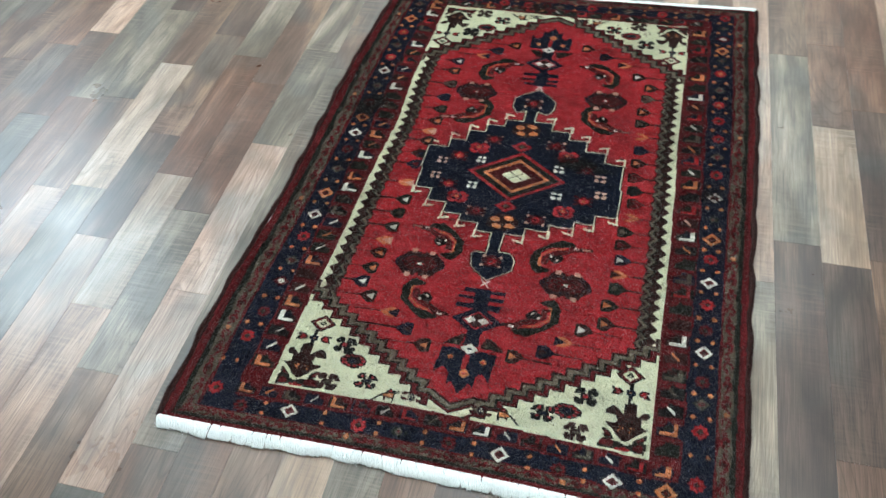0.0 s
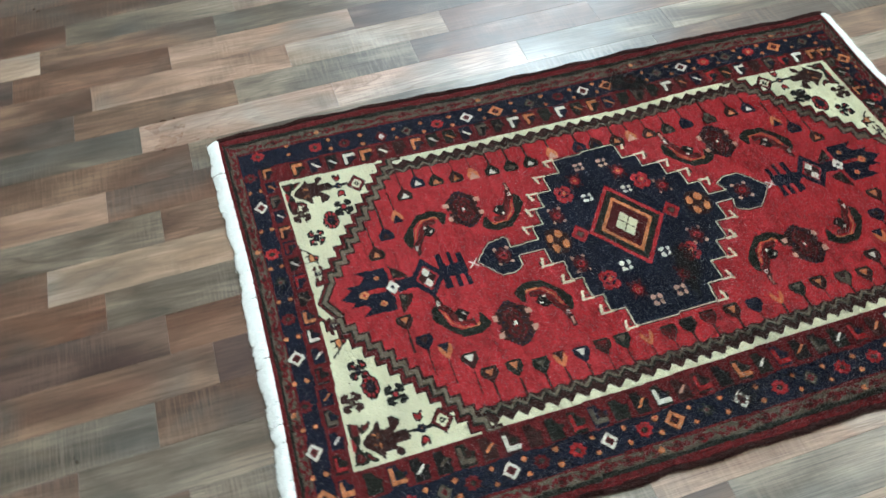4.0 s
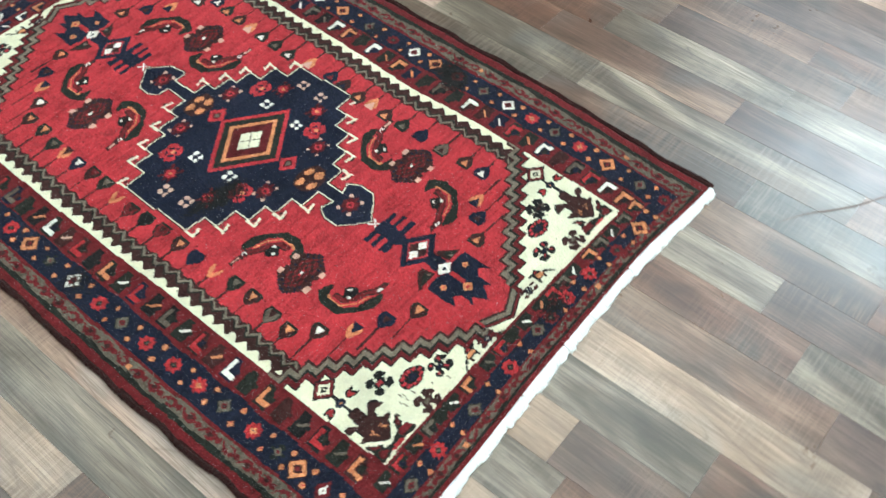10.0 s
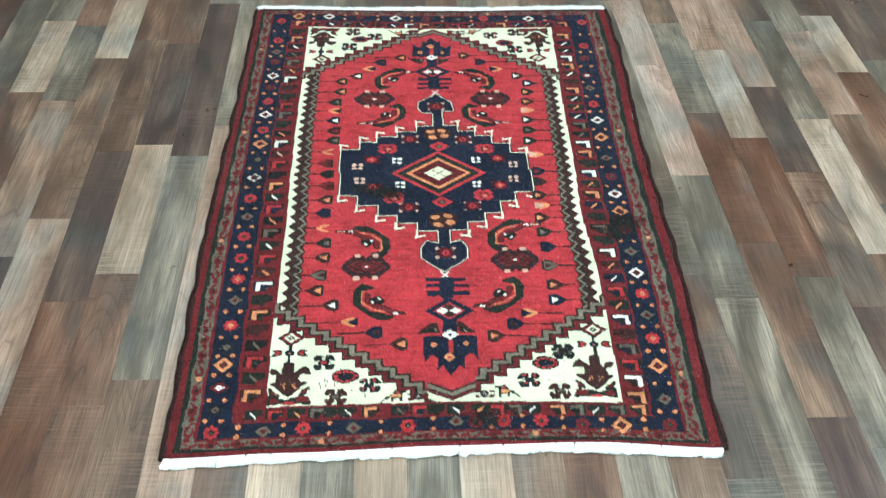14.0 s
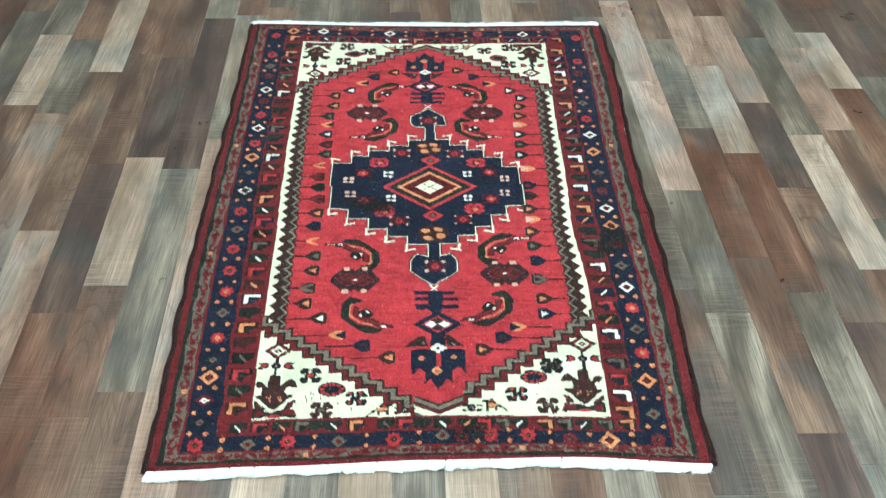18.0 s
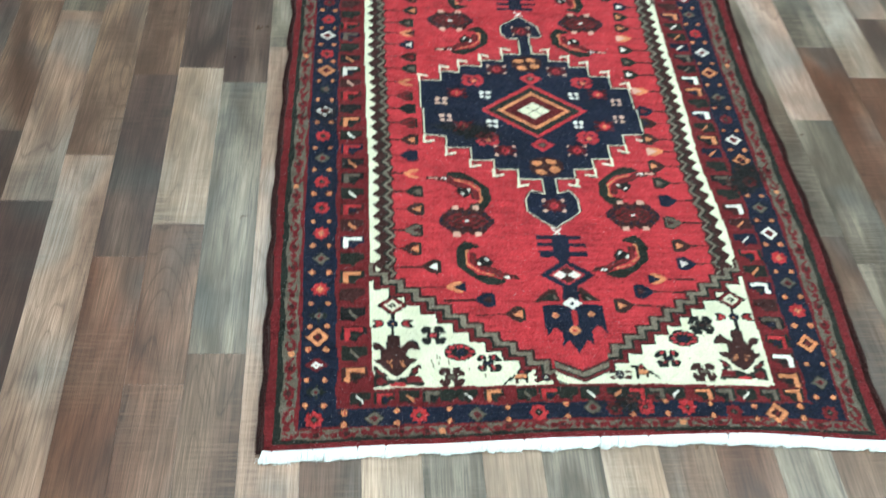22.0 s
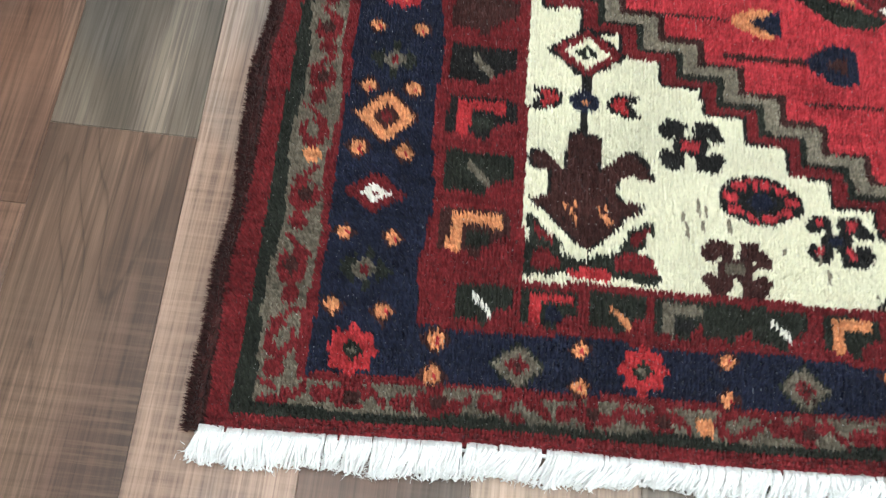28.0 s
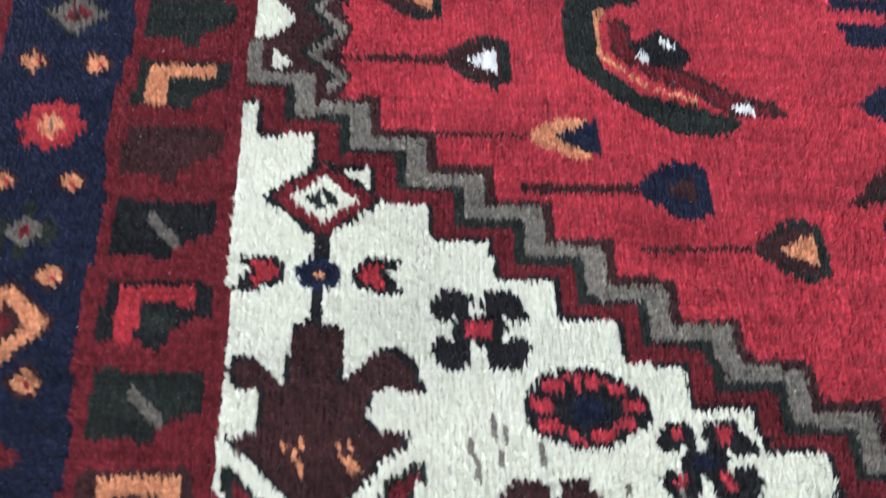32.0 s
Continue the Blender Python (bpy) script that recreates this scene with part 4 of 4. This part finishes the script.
for key in LOWER:
    sx, sy = key
    p = part("bird_figure", "green and orange crescent bird figure")
    for pts, dye in BIRD:
        shape(pts, *LOWER[key], sx, -sy, dye, p)
    p = part("bird_figure", "green and orange crescent bird figure")
    for pts, dye in BIRD + DASH:
        shape(pts, *UPPER[key], -sx, sy, dye, p)
    chart(BIG_ROSETTE, *ROSETTES[key], 0.0045, 0.0053, part("dark_rosette", "dark brown rosette figure"), swap={"m": "v"}, blocky=True)
COMB = (points("-13,30 16,30 18,6 14,-28 8,-36 -6,-36 -14,-28 -16,6"), [points(w) for w in (
    "-46,29 -10,27 -10,18 -44,18", "-44,10 -10,9 -10,0 -46,0", "-44,-11 -10,-10 -10,-25 -40,-27", "10,28 42,28 44,18 10,18", "10,8 50,8 50,-1 10,0", "10,-11 50,-13 50,-24 10,-26")])
SPRAY = ((points("-17,60 17,60 14,34 16,8 -16,8 -14,34"), "navy"), (points("-72,2 -55,18 -38,32 -27,32 -20,6"), "brown"), (points("-60,6 -40,20 -30,22 -28,8"), "green"),
         (points("56,4 40,20 24,34 14,36 20,6"), "brown"), (points("46,8 32,22 24,24 22,8"), "green"), (points("-36,12 -30,17 -26,10"), "ash"), (points("36,8 30,15 26,9"), "ash"),
         (points("-56,-5 -25,-2 0,-12 -4,-60 -28,-62 -38,-53 -54,-73"), "navy"), (points("55,-4 22,-2 0,-12 4,-60 27,-62 40,-48 56,-66"), "navy"),
         (points("-26,-50 -28,-92 -16,-80 -9,-94 -1,-106 8,-94 17,-80 27,-90 27,-50"), "navy"), (points("-5,-14 5,-14 6,-48 -5,-48"), "scarlet"))
for s, (cx, cy), (ex, ey), (wx, wy) in ((-1, (0.004, -0.388), (0.009, -0.456), (0.0085, -0.521)), (1, (-0.011, 0.380), (-0.013, 0.4346), (-0.014, 0.507))):
    p = part("spray_figure", "navy spray of leaves")
    for pts, dye in SPRAY:
        shape(pts, wx, wy, 1, -s, dye, p)
    diamond(wx, wy, 0.021, 0.0150, ((1.0, "maroon"), (0.9, "white"), (0.28, "navy")), p)
    for dx, dy, r in ((-0.0338, 0.0265, 0.0072), (0.0317, 0.0246, 0.0062), (-0.003, 0.0592, 0.0105)):
        fill(wx + dx, wy + s * dy, r, r, lambda x, y: np.abs(x) ** 1.4 + np.abs(y) ** 1.4 < r ** 1.4, "orange", p)
        fill(wx + dx, wy + s * dy, r, r, lambda x, y: (np.abs(x) < r * 0.3) & (np.abs(y) < r * 0.25), "scarlet", p)
    p = part("comb_figure", "navy comb figure")
    for pts in (COMB[0], *COMB[1]):
        shape(pts, cx, cy, 1, -s, "navy", p)
    p = part("eyed_diamond", "navy and red diamond with white eyes")
    diamond(ex, ey, 0.053, 0.038, ((1.0, "navy"), (0.63, "red"), (0.52, "brown")), p)
    for e in (-0.0135, 0.0135):
        diamond(ex + e, ey, 0.0125, 0.0095, ((1.0, "white"), (0.22, "pink")), p)


def tulip(cx, cy, body, heart, s, reach, size=1.0, slope=0.0):
    """A flower head on a thin stem that runs back to the zigzag; s = -1 grows from the left side."""
    p = part("tulip_figure")
    long, wide = 0.034 * size, 0.0140 * size
    fill(cx + s * reach / 2, cy + slope * reach / 2, reach / 2 + long, 0.02, lambda x, y: (np.abs(y - slope * (x * s)) < 0.0019) &
         (x * s > -reach / 2) & (x * s < reach / 2), "brown", p)

    def head(grow, cut):
        def test(x, y):
            u = 0.5 - x * s / long
            half = (wide + grow * 0.0026) * np.clip(u * 1.7, 0, 1) ** 0.8 * np.where(u > 0.85, 1.6 - 0.7 * u, 1)
            return (u > cut) & (u < 1.0 + grow * 0.09) & (np.abs(y) < half)
        return test

    rim_dye = {"navy": "navy", "orange": "brown"}.get(body, "green")
    if body != "orange":
        fill(cx, cy, 0.03, 0.03, head(1, -0.02), rim_dye, p)
    fill(cx, cy, 0.03, 0.03, head(-0.6, 0.06), body, p)
    far_end = 1.12 if body == "orange" else 0.9
    fill(cx, cy, 0.03, 0.03, lambda x, y: (0.5 - x * s / long > 0.45) & (0.5 - x * s / long < far_end) &
         (np.abs(y) < wide * 1.0 * (0.5 - x * s / long - 0.42) * 1.25), heart, p)


TULIP_L = "ba ga go ab nw bm go ar mb kk mb ba nn ar go ba ob ba"
TULIP_R = "nw ga ba ap gw go gw ap nm bn ba ap ba go nn ob ba nw"
TULIP_LX, TULIP_LY = (-0.269, -0.269, -0.280, -0.278, -0.280, -0.276, -0.276, -0.283, -0.286, -0.283, -0.280, -0.280, -0.282, -0.277, -0.273, -0.273, -0.277, -0.281), (
    0.390, 0.341, 0.293, 0.254, 0.2115, 0.1674, 0.127, 0.080, 0.035, -0.0065, -0.051, -0.103, -0.149, -0.201, -0.250, -0.2966, -0.3505, -0.3957)
TULIP_RX, TULIP_RY = (0.256, 0.2486, 0.245, 0.243, 0.239, 0.239, 0.236, 0.247, 0.246, 0.2455, 0.240, 0.243, 0.237, 0.238, 0.2416, 0.239, 0.244, 0.244), (
    0.3786, 0.3377, 0.2925, 0.2536, 0.2106, 0.166, 0.121, 0.065, -0.002, -0.041, -0.091, -0.1276, -0.171, -0.219, -0.2673, -0.326, -0.3845, -0.429)
WORD = dict(LIGHTS, p="pink", w="white", r="red")
for table, xs, ys, sx in ((TULIP_L, TULIP_LX, TULIP_LY, -1), (TULIP_R, TULIP_RX, TULIP_RY, 1)):
    for pair, cx, cy in zip(table.split(), xs, ys):
        line = float(smooth(CREAM_LEFT if sx < 0 else CREAM_RIGHT, np.array(cy)))
        tulip(cx, cy, WORD[pair[0]], WORD[pair[1]], sx, abs(line - cx) - 0.046)
for sx, sy, xs, ys in ((-1, -1, (-0.246, -0.204, -0.152, -0.099), (-0.439, -0.4845, -0.5135, -0.545)), (1, -1, (0.1809, 0.1491, 0.1063), (-0.4652, -0.4945, -0.5261)),
                       (-1, 1, (-0.2285, -0.194, -0.163, -0.107), (0.4148, 0.4516, 0.4835, 0.507)), (1, 1, (0.228, 0.171, 0.1276, 0.0833), (0.4148, 0.4489, 0.4837, 0.5161))):
    for (body, heart), cx, cy in zip((("brown", "white"), ("orange", "navy"), ("navy", "brown"), ("brown", "orange"))[4 - len(xs):], xs, ys):
        tulip(cx, cy, body, heart, sx, 0.072, 1.0, 0.03 * sy)

# old dark stains and one patch of pile shade: dyes there turn to their darker neighbour
blotch_rng = np.random.default_rng(11)
stain_and_shade = 0.16 * blotch_rng.normal(0, 1, PX.shape)
# the faint patch at (-0.45, -0.03) is pile shade put into the dyes
for cx, cy, rx, ry, k in ((-0.130, -0.080, 0.050, 0.026, 1.0), (-0.190, -0.060, 0.050, 0.018, 0.62), (0.425, -0.190, 0.036, 0.042, 1.05), (0.395, -0.225, 0.030, 0.030, 0.7),
                          (0.075, -0.728, 0.040, 0.022, 0.85), (0.237, -0.572, 0.020, 0.016, 1.05), (-0.45, -0.03, 0.055, 0.050, 0.50), (0.41, 0.03, 0.05, 0.03, 0.5)):
    stain_and_shade = stain_and_shade + k * np.exp(-((PX - cx) / rx) ** 2 - ((PY - cy) / ry) ** 2)
DARKER = {"red": "maroon", "scarlet": "maroon", "wine": "dusk", "maroon": "dusk", "cream": "olive", "white": "olive", "ash": "brown", "olive": "brown", "orange": "brown",
          "pink": "brown", "navy": "black", "green": "black", "brown": "black", "dusk": "black", "black": "black"}
turned = np.array([INK[DARKER[n]] for n in DYES], np.int16)
ink = np.where(stain_and_shade > 0.50, turned[ink], ink)
ink = np.where(stain_and_shade > 0.80, turned[ink], ink)


# the knots become one mesh for each part: every knot is a small tuft of fibres
cs, ct = np.meshgrid(np.arange(NX + 1) / NX, np.arange(NY + 1) / NY)
VX, VY = lay(cs, ct)
rng = np.random.default_rng(3)


def height(x, y, s, t):
    """The rug does not lie quite flat: slow waves, stronger towards the long sides."""
    edge = np.minimum(np.minimum(s, 1 - s) * 1.07, np.minimum(t, 1 - t) * 1.58)
    slow = 0.0007 * np.sin(x * 9 + 2 * np.sin(y * 5)) + 0.0012 * np.sin(y * 13 + x * 3) * np.clip(1 - edge / 0.12, 0, 1)
    roll = np.clip(1 - np.minimum(s, 1 - s) * 1.07 / 0.022, 0, 1) ** 2
    return 0.0105 + slow - 0.0035 * np.clip(1 - edge / 0.006, 0, 1) ** 2 - 0.0035 * roll


CORNER = np.stack([VX, VY, height(VX, VY, cs, ct) - 0.0034], -1).reshape(-1, 3)
FOOT = np.stack([PX, PY, height(PX, PY, S, T)], -1).reshape(-1, 3)


def slow_noise(x, y, k, seed):
    """A few crossing waves: slow, uneven drift over the rug."""
    g = np.random.default_rng(seed)
    return sum(np.sin(k * (x * math.cos(a) + y * math.sin(a)) * f + p) for a, f, p in zip(g.uniform(0, 6.3, 7), g.uniform(0.5, 1.9, 7), g.uniform(0, 6.3, 7))) / 3.0


# the pile leans towards the far end, more or less from place to place, and outwards at the rims
EDGE = np.minimum(S, 1 - S) * 1.07
LEAN_X = -0.0016 + 0.0008 * slow_noise(PX, PY, 22, 5) + 0.0055 * np.clip(1 - EDGE / 0.012, 0, 1) * np.where(S < 0.5, -1, 1)
LEAN_Y = 0.0040 + 0.0010 * slow_noise(PX, PY, 30, 6) + 0.0005 * slow_noise(PX, PY * 4, 30, 8) - 0.0050 * np.clip(1 - T * 1.58 / 0.010, 0, 1)
DROP = 0.0030 * np.clip(1 - np.minimum(EDGE, np.minimum(T, 1 - T) * 1.58) / 0.008, 0, 1)
LEAN = np.stack([LEAN_X, LEAN_Y, -DROP], -1).reshape(-1, 3)
BLADES = 3


def wool(name, colour):
    """Hand-spun wool: uneven dye from knot to knot, slow bands along the weft, tuft relief shaded into the colour."""
    m, nt, b = material("wool_" + name, 0.9, 0.10)
    co = nt.nodes.new("ShaderNodeTexCoord").outputs["Object"]
    fine = noise_at(nt, co, 330.0, (1, 1, 1), 3, 0.7)
    slow = noise_at(nt, co, 5.0, (0.35, 2.6, 1), 4)
    bright = min(colour[:2]) > 0.3
    low, high = (0.90, 1.04) if bright else (0.66, 1.45)
    dark, pale = tuple(c * low for c in colour), tuple(min(0.95, c * high + (0 if bright else 0.006)) for c in colour)
    base = mix_colour(nt, ramp(nt, fine, ((0.3, 0.0), (0.7, 1.0))), dark, pale)
    fibre = nt.nodes.new("ShaderNodeNewGeometry").outputs["Random Per Island"]
    strand = ramp(nt, fibre, ((0.0, 0.90 if bright else 0.60), (0.55, 1.0), (1.0, 1.0)))
    base = mix_colour(nt, 1.0, base, strand, "MULTIPLY")
    if not bright:
        tip = tuple(min(0.8, c * 1.5 + 0.008) for c in colour)
        base = mix_colour(nt, ramp(nt, fibre, ((0.80, 0.0), (1.0, 0.5))), base, tip)
    # shade in the gaps between tufts, put into the colour
    cell = node(nt, "ShaderNodeTexVoronoi", Scale=390.0, Randomness=0.55)
    flat_co = nt.nodes.new("ShaderNodeMapping")
    flat_co.inputs["Scale"].default_value = (1, 1, 0.2)
    nt.links.new(co, flat_co.inputs[0])
    nt.links.new(flat_co.outputs[0], cell.inputs["Vector"])
    base = mix_colour(nt, 1.0, base, ramp(nt, cell.outputs["Distance"], ((0.30, 1.0), (0.72, 0.92 if bright else 0.62))), "MULTIPLY")
    warm = tuple(min(1, c * k) for c, k in zip(colour, (1.12, 1.05, 1.05)))
    base = mix_colour(nt, mix_fac(nt, slow, 0.25), base, warm)
    base = mix_colour(nt, 1.0, base, ramp(nt, noise_at(nt, co, 9.0, (1, 1.6, 1), 4, 0.6), ((0.32, 0.86), (0.55, 1.0))), "MULTIPLY")
    if not bright:
        weft = noise_at(nt, co, 1.0, (9.0, 150.0, 1), 3, 0.6)
        base = mix_colour(nt, 1.0, base, ramp(nt, weft, ((0.30, 0.76), (0.50, 1.02), (0.70, 1.14))), "MULTIPLY")
        # light and dark patches of brushed pile, put into the colour
        brushed = noise_at(nt, co, 34.0, (1.0, 1.5, 1), 4, 0.6, 0.5)
        base = mix_colour(nt, 1.0, base, ramp(nt, brushed, ((0.32, 0.78), (0.50, 1.04), (0.68, 1.18))), "MULTIPLY")
    nt.links.new(base, b.inputs["Base Color"])
    b.inputs["Sheen Weight"].default_value = 0.09
    b.inputs["Sheen Roughness"].default_value = 0.5
    return m


def mix_fac(nt, source, k):
    n = nt.nodes.new("ShaderNodeMath")
    n.operation = "MULTIPLY"
    nt.links.new(source, n.inputs[0])
    n.inputs[1].default_value = k
    return n.outputs[0]


WOOL = [wool(n, c) for n, c in DYES.items()]


def knots(name, cells, parent, label):
    """One mesh of pile from the knots numbered in cells: a low knob and a few leaning wool fibres for each knot."""
    r, c = cells // NX, cells % NX
    a = r * (NX + 1) + c
    quad = np.stack([a, a + 1, a + NX + 2, a + NX + 1], 1)
    n = len(cells)
    top = FOOT[cells] + LEAN[cells] * (0.5, 0.5, 0.9) + rng.normal(0, 1, (n, 3)) * (0.00045, 0.00045, 0.0005)
    knob = np.concatenate([CORNER[quad] + rng.normal(0, 1, (n, 4, 3)) * (0.0003, 0.0003, 0.0003), top[:, None]], 1).reshape(-1, 3)
    ground = (np.arange(n)[:, None, None] * 5 + np.array([[0, 1, 4], [1, 2, 4], [2, 3, 4], [3, 0, 4]])).reshape(-1, 3)
    foot = np.repeat(FOOT[cells], BLADES, 0)
    tuft = rng.normal(0, 1, (n, 3)) * (0.0006, 0.0006, 0.0010)
    angle = rng.normal(0.35, 0.6, n * BLADES)
    half = rng.uniform(0.0006, 0.0011, n * BLADES)
    across = np.stack([np.cos(angle) * half, np.sin(angle) * half * 0.7, np.zeros_like(half)], 1)
    root = foot + rng.uniform(-0.00125, 0.00125, (n * BLADES, 3)) * (1, 1, 0) - (0, 0, 0.0032) - np.repeat(LEAN[cells], BLADES, 0) * (0.5, 0.5, 0)
    tip = foot + np.repeat(tuft + LEAN[cells] * (0.5, 0.5, 1), BLADES, 0) + (root - foot) * (0.35, 0.35, 0) + rng.normal(0, 1, (n * BLADES, 3)) * (0.0005, 0.0005, 0.0005) + (0, 0, 0.0008)
    blades = len(knob) + np.arange(3 * n * BLADES).reshape(-1, 3)
    tri = np.concatenate([ground, blades])
    co = np.concatenate([knob, np.stack([root - across, root + across, tip], 1).reshape(-1, 3)])
    me = bpy.data.meshes.new(name)
    me.vertices.add(len(co))
    me.vertices.foreach_set("co", co.ravel())
    me.loops.add(tri.size)
    me.loops.foreach_set("vertex_index", tri.ravel().astype(np.int32))
    me.polygons.add(len(tri))
    me.polygons.foreach_set("loop_start", np.arange(0, tri.size, 3, dtype=np.int32))
    kinds, slot = np.unique(ink.ravel()[cells], return_inverse=True)
    slot = slot.ravel().astype(np.int32)
    for k in kinds:
        me.materials.append(WOOL[k])
    me.polygons.foreach_set("material_index", np.concatenate([np.repeat(slot, 4), np.repeat(slot, BLADES)]))
    me.update()
    ob = new(name, me)
    ob.parent = parent
    if label:
        ob["label"] = label
    return ob


rug = tagged(new("rug"), "hand-knotted red wool rug with navy medallion lying on the floor", "rug")
flat = piece.ravel()
order = np.argsort(flat, kind="stable")
starts = np.searchsorted(flat[order], np.arange(len(PARTS) + 1))
made = {}
for i, (name, under, label) in enumerate(PARTS):
    cells = order[starts[i]:starts[i + 1]]
    if len(cells):
        made[i] = knots(name, cells, made[under] if under in made and under else rug, label)


# ---- cotton foundation, bound edges and fringes ----
def tube(bm, pts, radii, sides=6):
    """A round cord through pts."""
    rings = []
    for k, (p, rad) in enumerate(zip(pts, radii)):
        q0, q1 = Vector(pts[max(k - 1, 0)]), Vector(pts[min(k + 1, len(pts) - 1)])
        d = (q1 - q0).normalized()
        e = d.orthogonal() if abs(d.z) > 0.9 else d.cross(Vector((0, 0, 1))).normalized()
        f = d.cross(e)
        rings.append([bm.verts.new(Vector(p) + rad * (math.cos(a) * e + math.sin(a) * f)) for a in (2 * math.pi * i / sides for i in range(sides))])
    for a, b in zip(rings, rings[1:]):
        for i in range(sides):
            bm.faces.new((a[i], a[(i + 1) % sides], b[(i + 1) % sides], b[i])).smooth = True
    bm.faces.new(rings[-1])
    bm.faces.new(list(reversed(rings[0])))


def cotton():
    m, nt, b = material("cotton", 0.85, 0.2)
    co = nt.nodes.new("ShaderNodeTexCoord").outputs["Object"]
    nt.links.new(mix_colour(nt, noise_at(nt, co, 90.0), (0.64, 0.66, 0.66), (0.82, 0.84, 0.84)), b.inputs["Base Color"])
    bump = node(nt, "ShaderNodeBump", Strength=0.6, Distance=0.001)
    nt.links.new(noise_at(nt, co, 700.0, (1, 1, 1), 2), bump.inputs["Height"])
    nt.links.new(bump.outputs[0], b.inputs["Normal"])
    return m


COTTON = cotton()
tie = random.Random(7)
bm = bmesh.new()
box_grid = [[bm.verts.new((*[float(v) for v in lay(np.array(s), np.array(t))], 0.0015)) for s in (0.004, 0.33, 0.66, 0.996)] for t in (0.004, 0.3, 0.7, 0.996)]
for a, b in zip(box_grid, box_grid[1:]):
    for i in range(3):
        bm.faces.new((a[i], a[i + 1], b[i + 1], b[i]))
mesh_object("backing", bm, COTTON, rug, "pale cotton foundation under the pile")

for side_name, s_at, out in (("bound_edge", 0.0, -1), ("bound_edge", 1.0, 1)):
    bm = bmesh.new()
    n = 520
    pts, rad = [], []
    for k in range(n + 1):
        t = k / n
        x, y = lay(np.array(s_at), np.array(t))
        pts.append((float(x) + out * (0.0016 + 0.0018 * math.sin(t * 60)), float(y), 0.0042 + 0.0007 * math.sin(t * 37 + s_at)))
        rad.append(0.0036 + 0.0007 * (k % 2) + tie.uniform(-0.0006, 0.0006))
    tube(bm, pts, rad, 8)
    for k in range(22000):
        x, y, z = pts[tie.randrange(len(pts) - 1)]
        y += tie.uniform(-0.0016, 0.0016)
        up = tie.uniform(-0.4, 2.2)
        d = Vector((out * math.cos(up), tie.uniform(-0.5, 0.6), math.sin(up)))
        q = Vector((x, y, z)) + Vector((d.x, 0, d.z)) * 0.0030
        w = Vector((0, 0.0006, 0)) if abs(d.y) < 0.3 else Vector((0.0004, 0, 0.0004))
        bm.faces.new([bm.verts.new(v) for v in (q - w, q + w, q + d * tie.uniform(0.003, 0.0065))])
    mesh_object(side_name, bm, WOOL[INK["dusk"]], rug, "dark wool overcast selvedge")

for name, t_at, out in (("fringe", 0.0, -1), ("fringe", 1.0, 1)):
    bm = bmesh.new()
    bundles = 116
    for k in range(bundles):
        s0 = (k + 0.5 + tie.uniform(-0.3, 0.3)) / bundles
        drift = 0.003 * math.sin(s0 * 23) + tie.uniform(-0.0035, 0.0035) - 0.004
        reach = (0.0155 if out < 0 else 0.0235) + 0.002 * math.sin(s0 * 17) + 0.0015 * math.sin(s0 * 71) + tie.uniform(-0.002, 0.002)
        x, y = (float(v) for v in lay(np.array(s0), np.array(t_at)))
        for j in range(38):
            fan, layer = tie.uniform(-1, 1), tie.uniform(0, 1)
            long = reach + tie.uniform(-0.0050, 0.0020)
            lean = drift + fan * 0.0054 + tie.gauss(0, 0.0012)
            rise, bend = 0.0042 * layer * (1 - 0.6 * fan * fan), tie.uniform(-0.0024, 0.0024)
            pts = [(x + fan * 0.0048, y - out * 0.003, 0.0066), (x + fan * 0.0050, y + out * long * 0.15, 0.0076 + 0.6 * rise), (x + fan * 0.0046 + 0.25 * lean, y + out * long * 0.42, 0.0064 + rise),
                   (x + fan * 0.0030 + 0.72 * lean + 0.5 * bend, y + out * long * 0.74, 0.0044 + 0.8 * rise), (x + lean + bend, y + out * long * 0.94, 0.0028 + 0.5 * rise),
                   (x + lean + 1.9 * bend, y + out * long, 0.0026 + 0.3 * rise)]
            w = tie.uniform(0.8, 1.1)
            tube(bm, pts, [0.0005 * w, 0.0007 * w, 0.0008 * w, 0.0008 * w, 0.0007 * w, 0.0004 * w], 4)
        for j in range(90):
            q = Vector((x + drift + tie.gauss(0, 0.0046), y + out * reach * tie.uniform(0.45, 1.06), tie.uniform(0.0012, 0.0085)))
            d = Vector((tie.gauss(0, 1), tie.gauss(0, 1), tie.gauss(0, 0.5))).normalized() * tie.uniform(0.002, 0.005)
            w = d.orthogonal().normalized() * 0.00032
            bm.faces.new([bm.verts.new(v) for v in (q - w, q + w, q + d)])
    mesh_object(name, bm, COTTON, rug, "short white cotton fringe")
    bm = bmesh.new()
    pts = [[float(v) for v in lay(np.array(k / 300), np.array(t_at))] for k in range(301)]
    tube(bm, [(x, y + out * 0.0014, 0.0058 + 0.0004 * (k % 2) + 0.0006 * math.sin(k * 0.37)) for k, (x, y) in enumerate(pts)], [0.0009 + 0.0004 * (k % 2) for k in range(301)], 6)
    mesh_object("hem", bm, COTTON, rug, "white twined cotton hem")
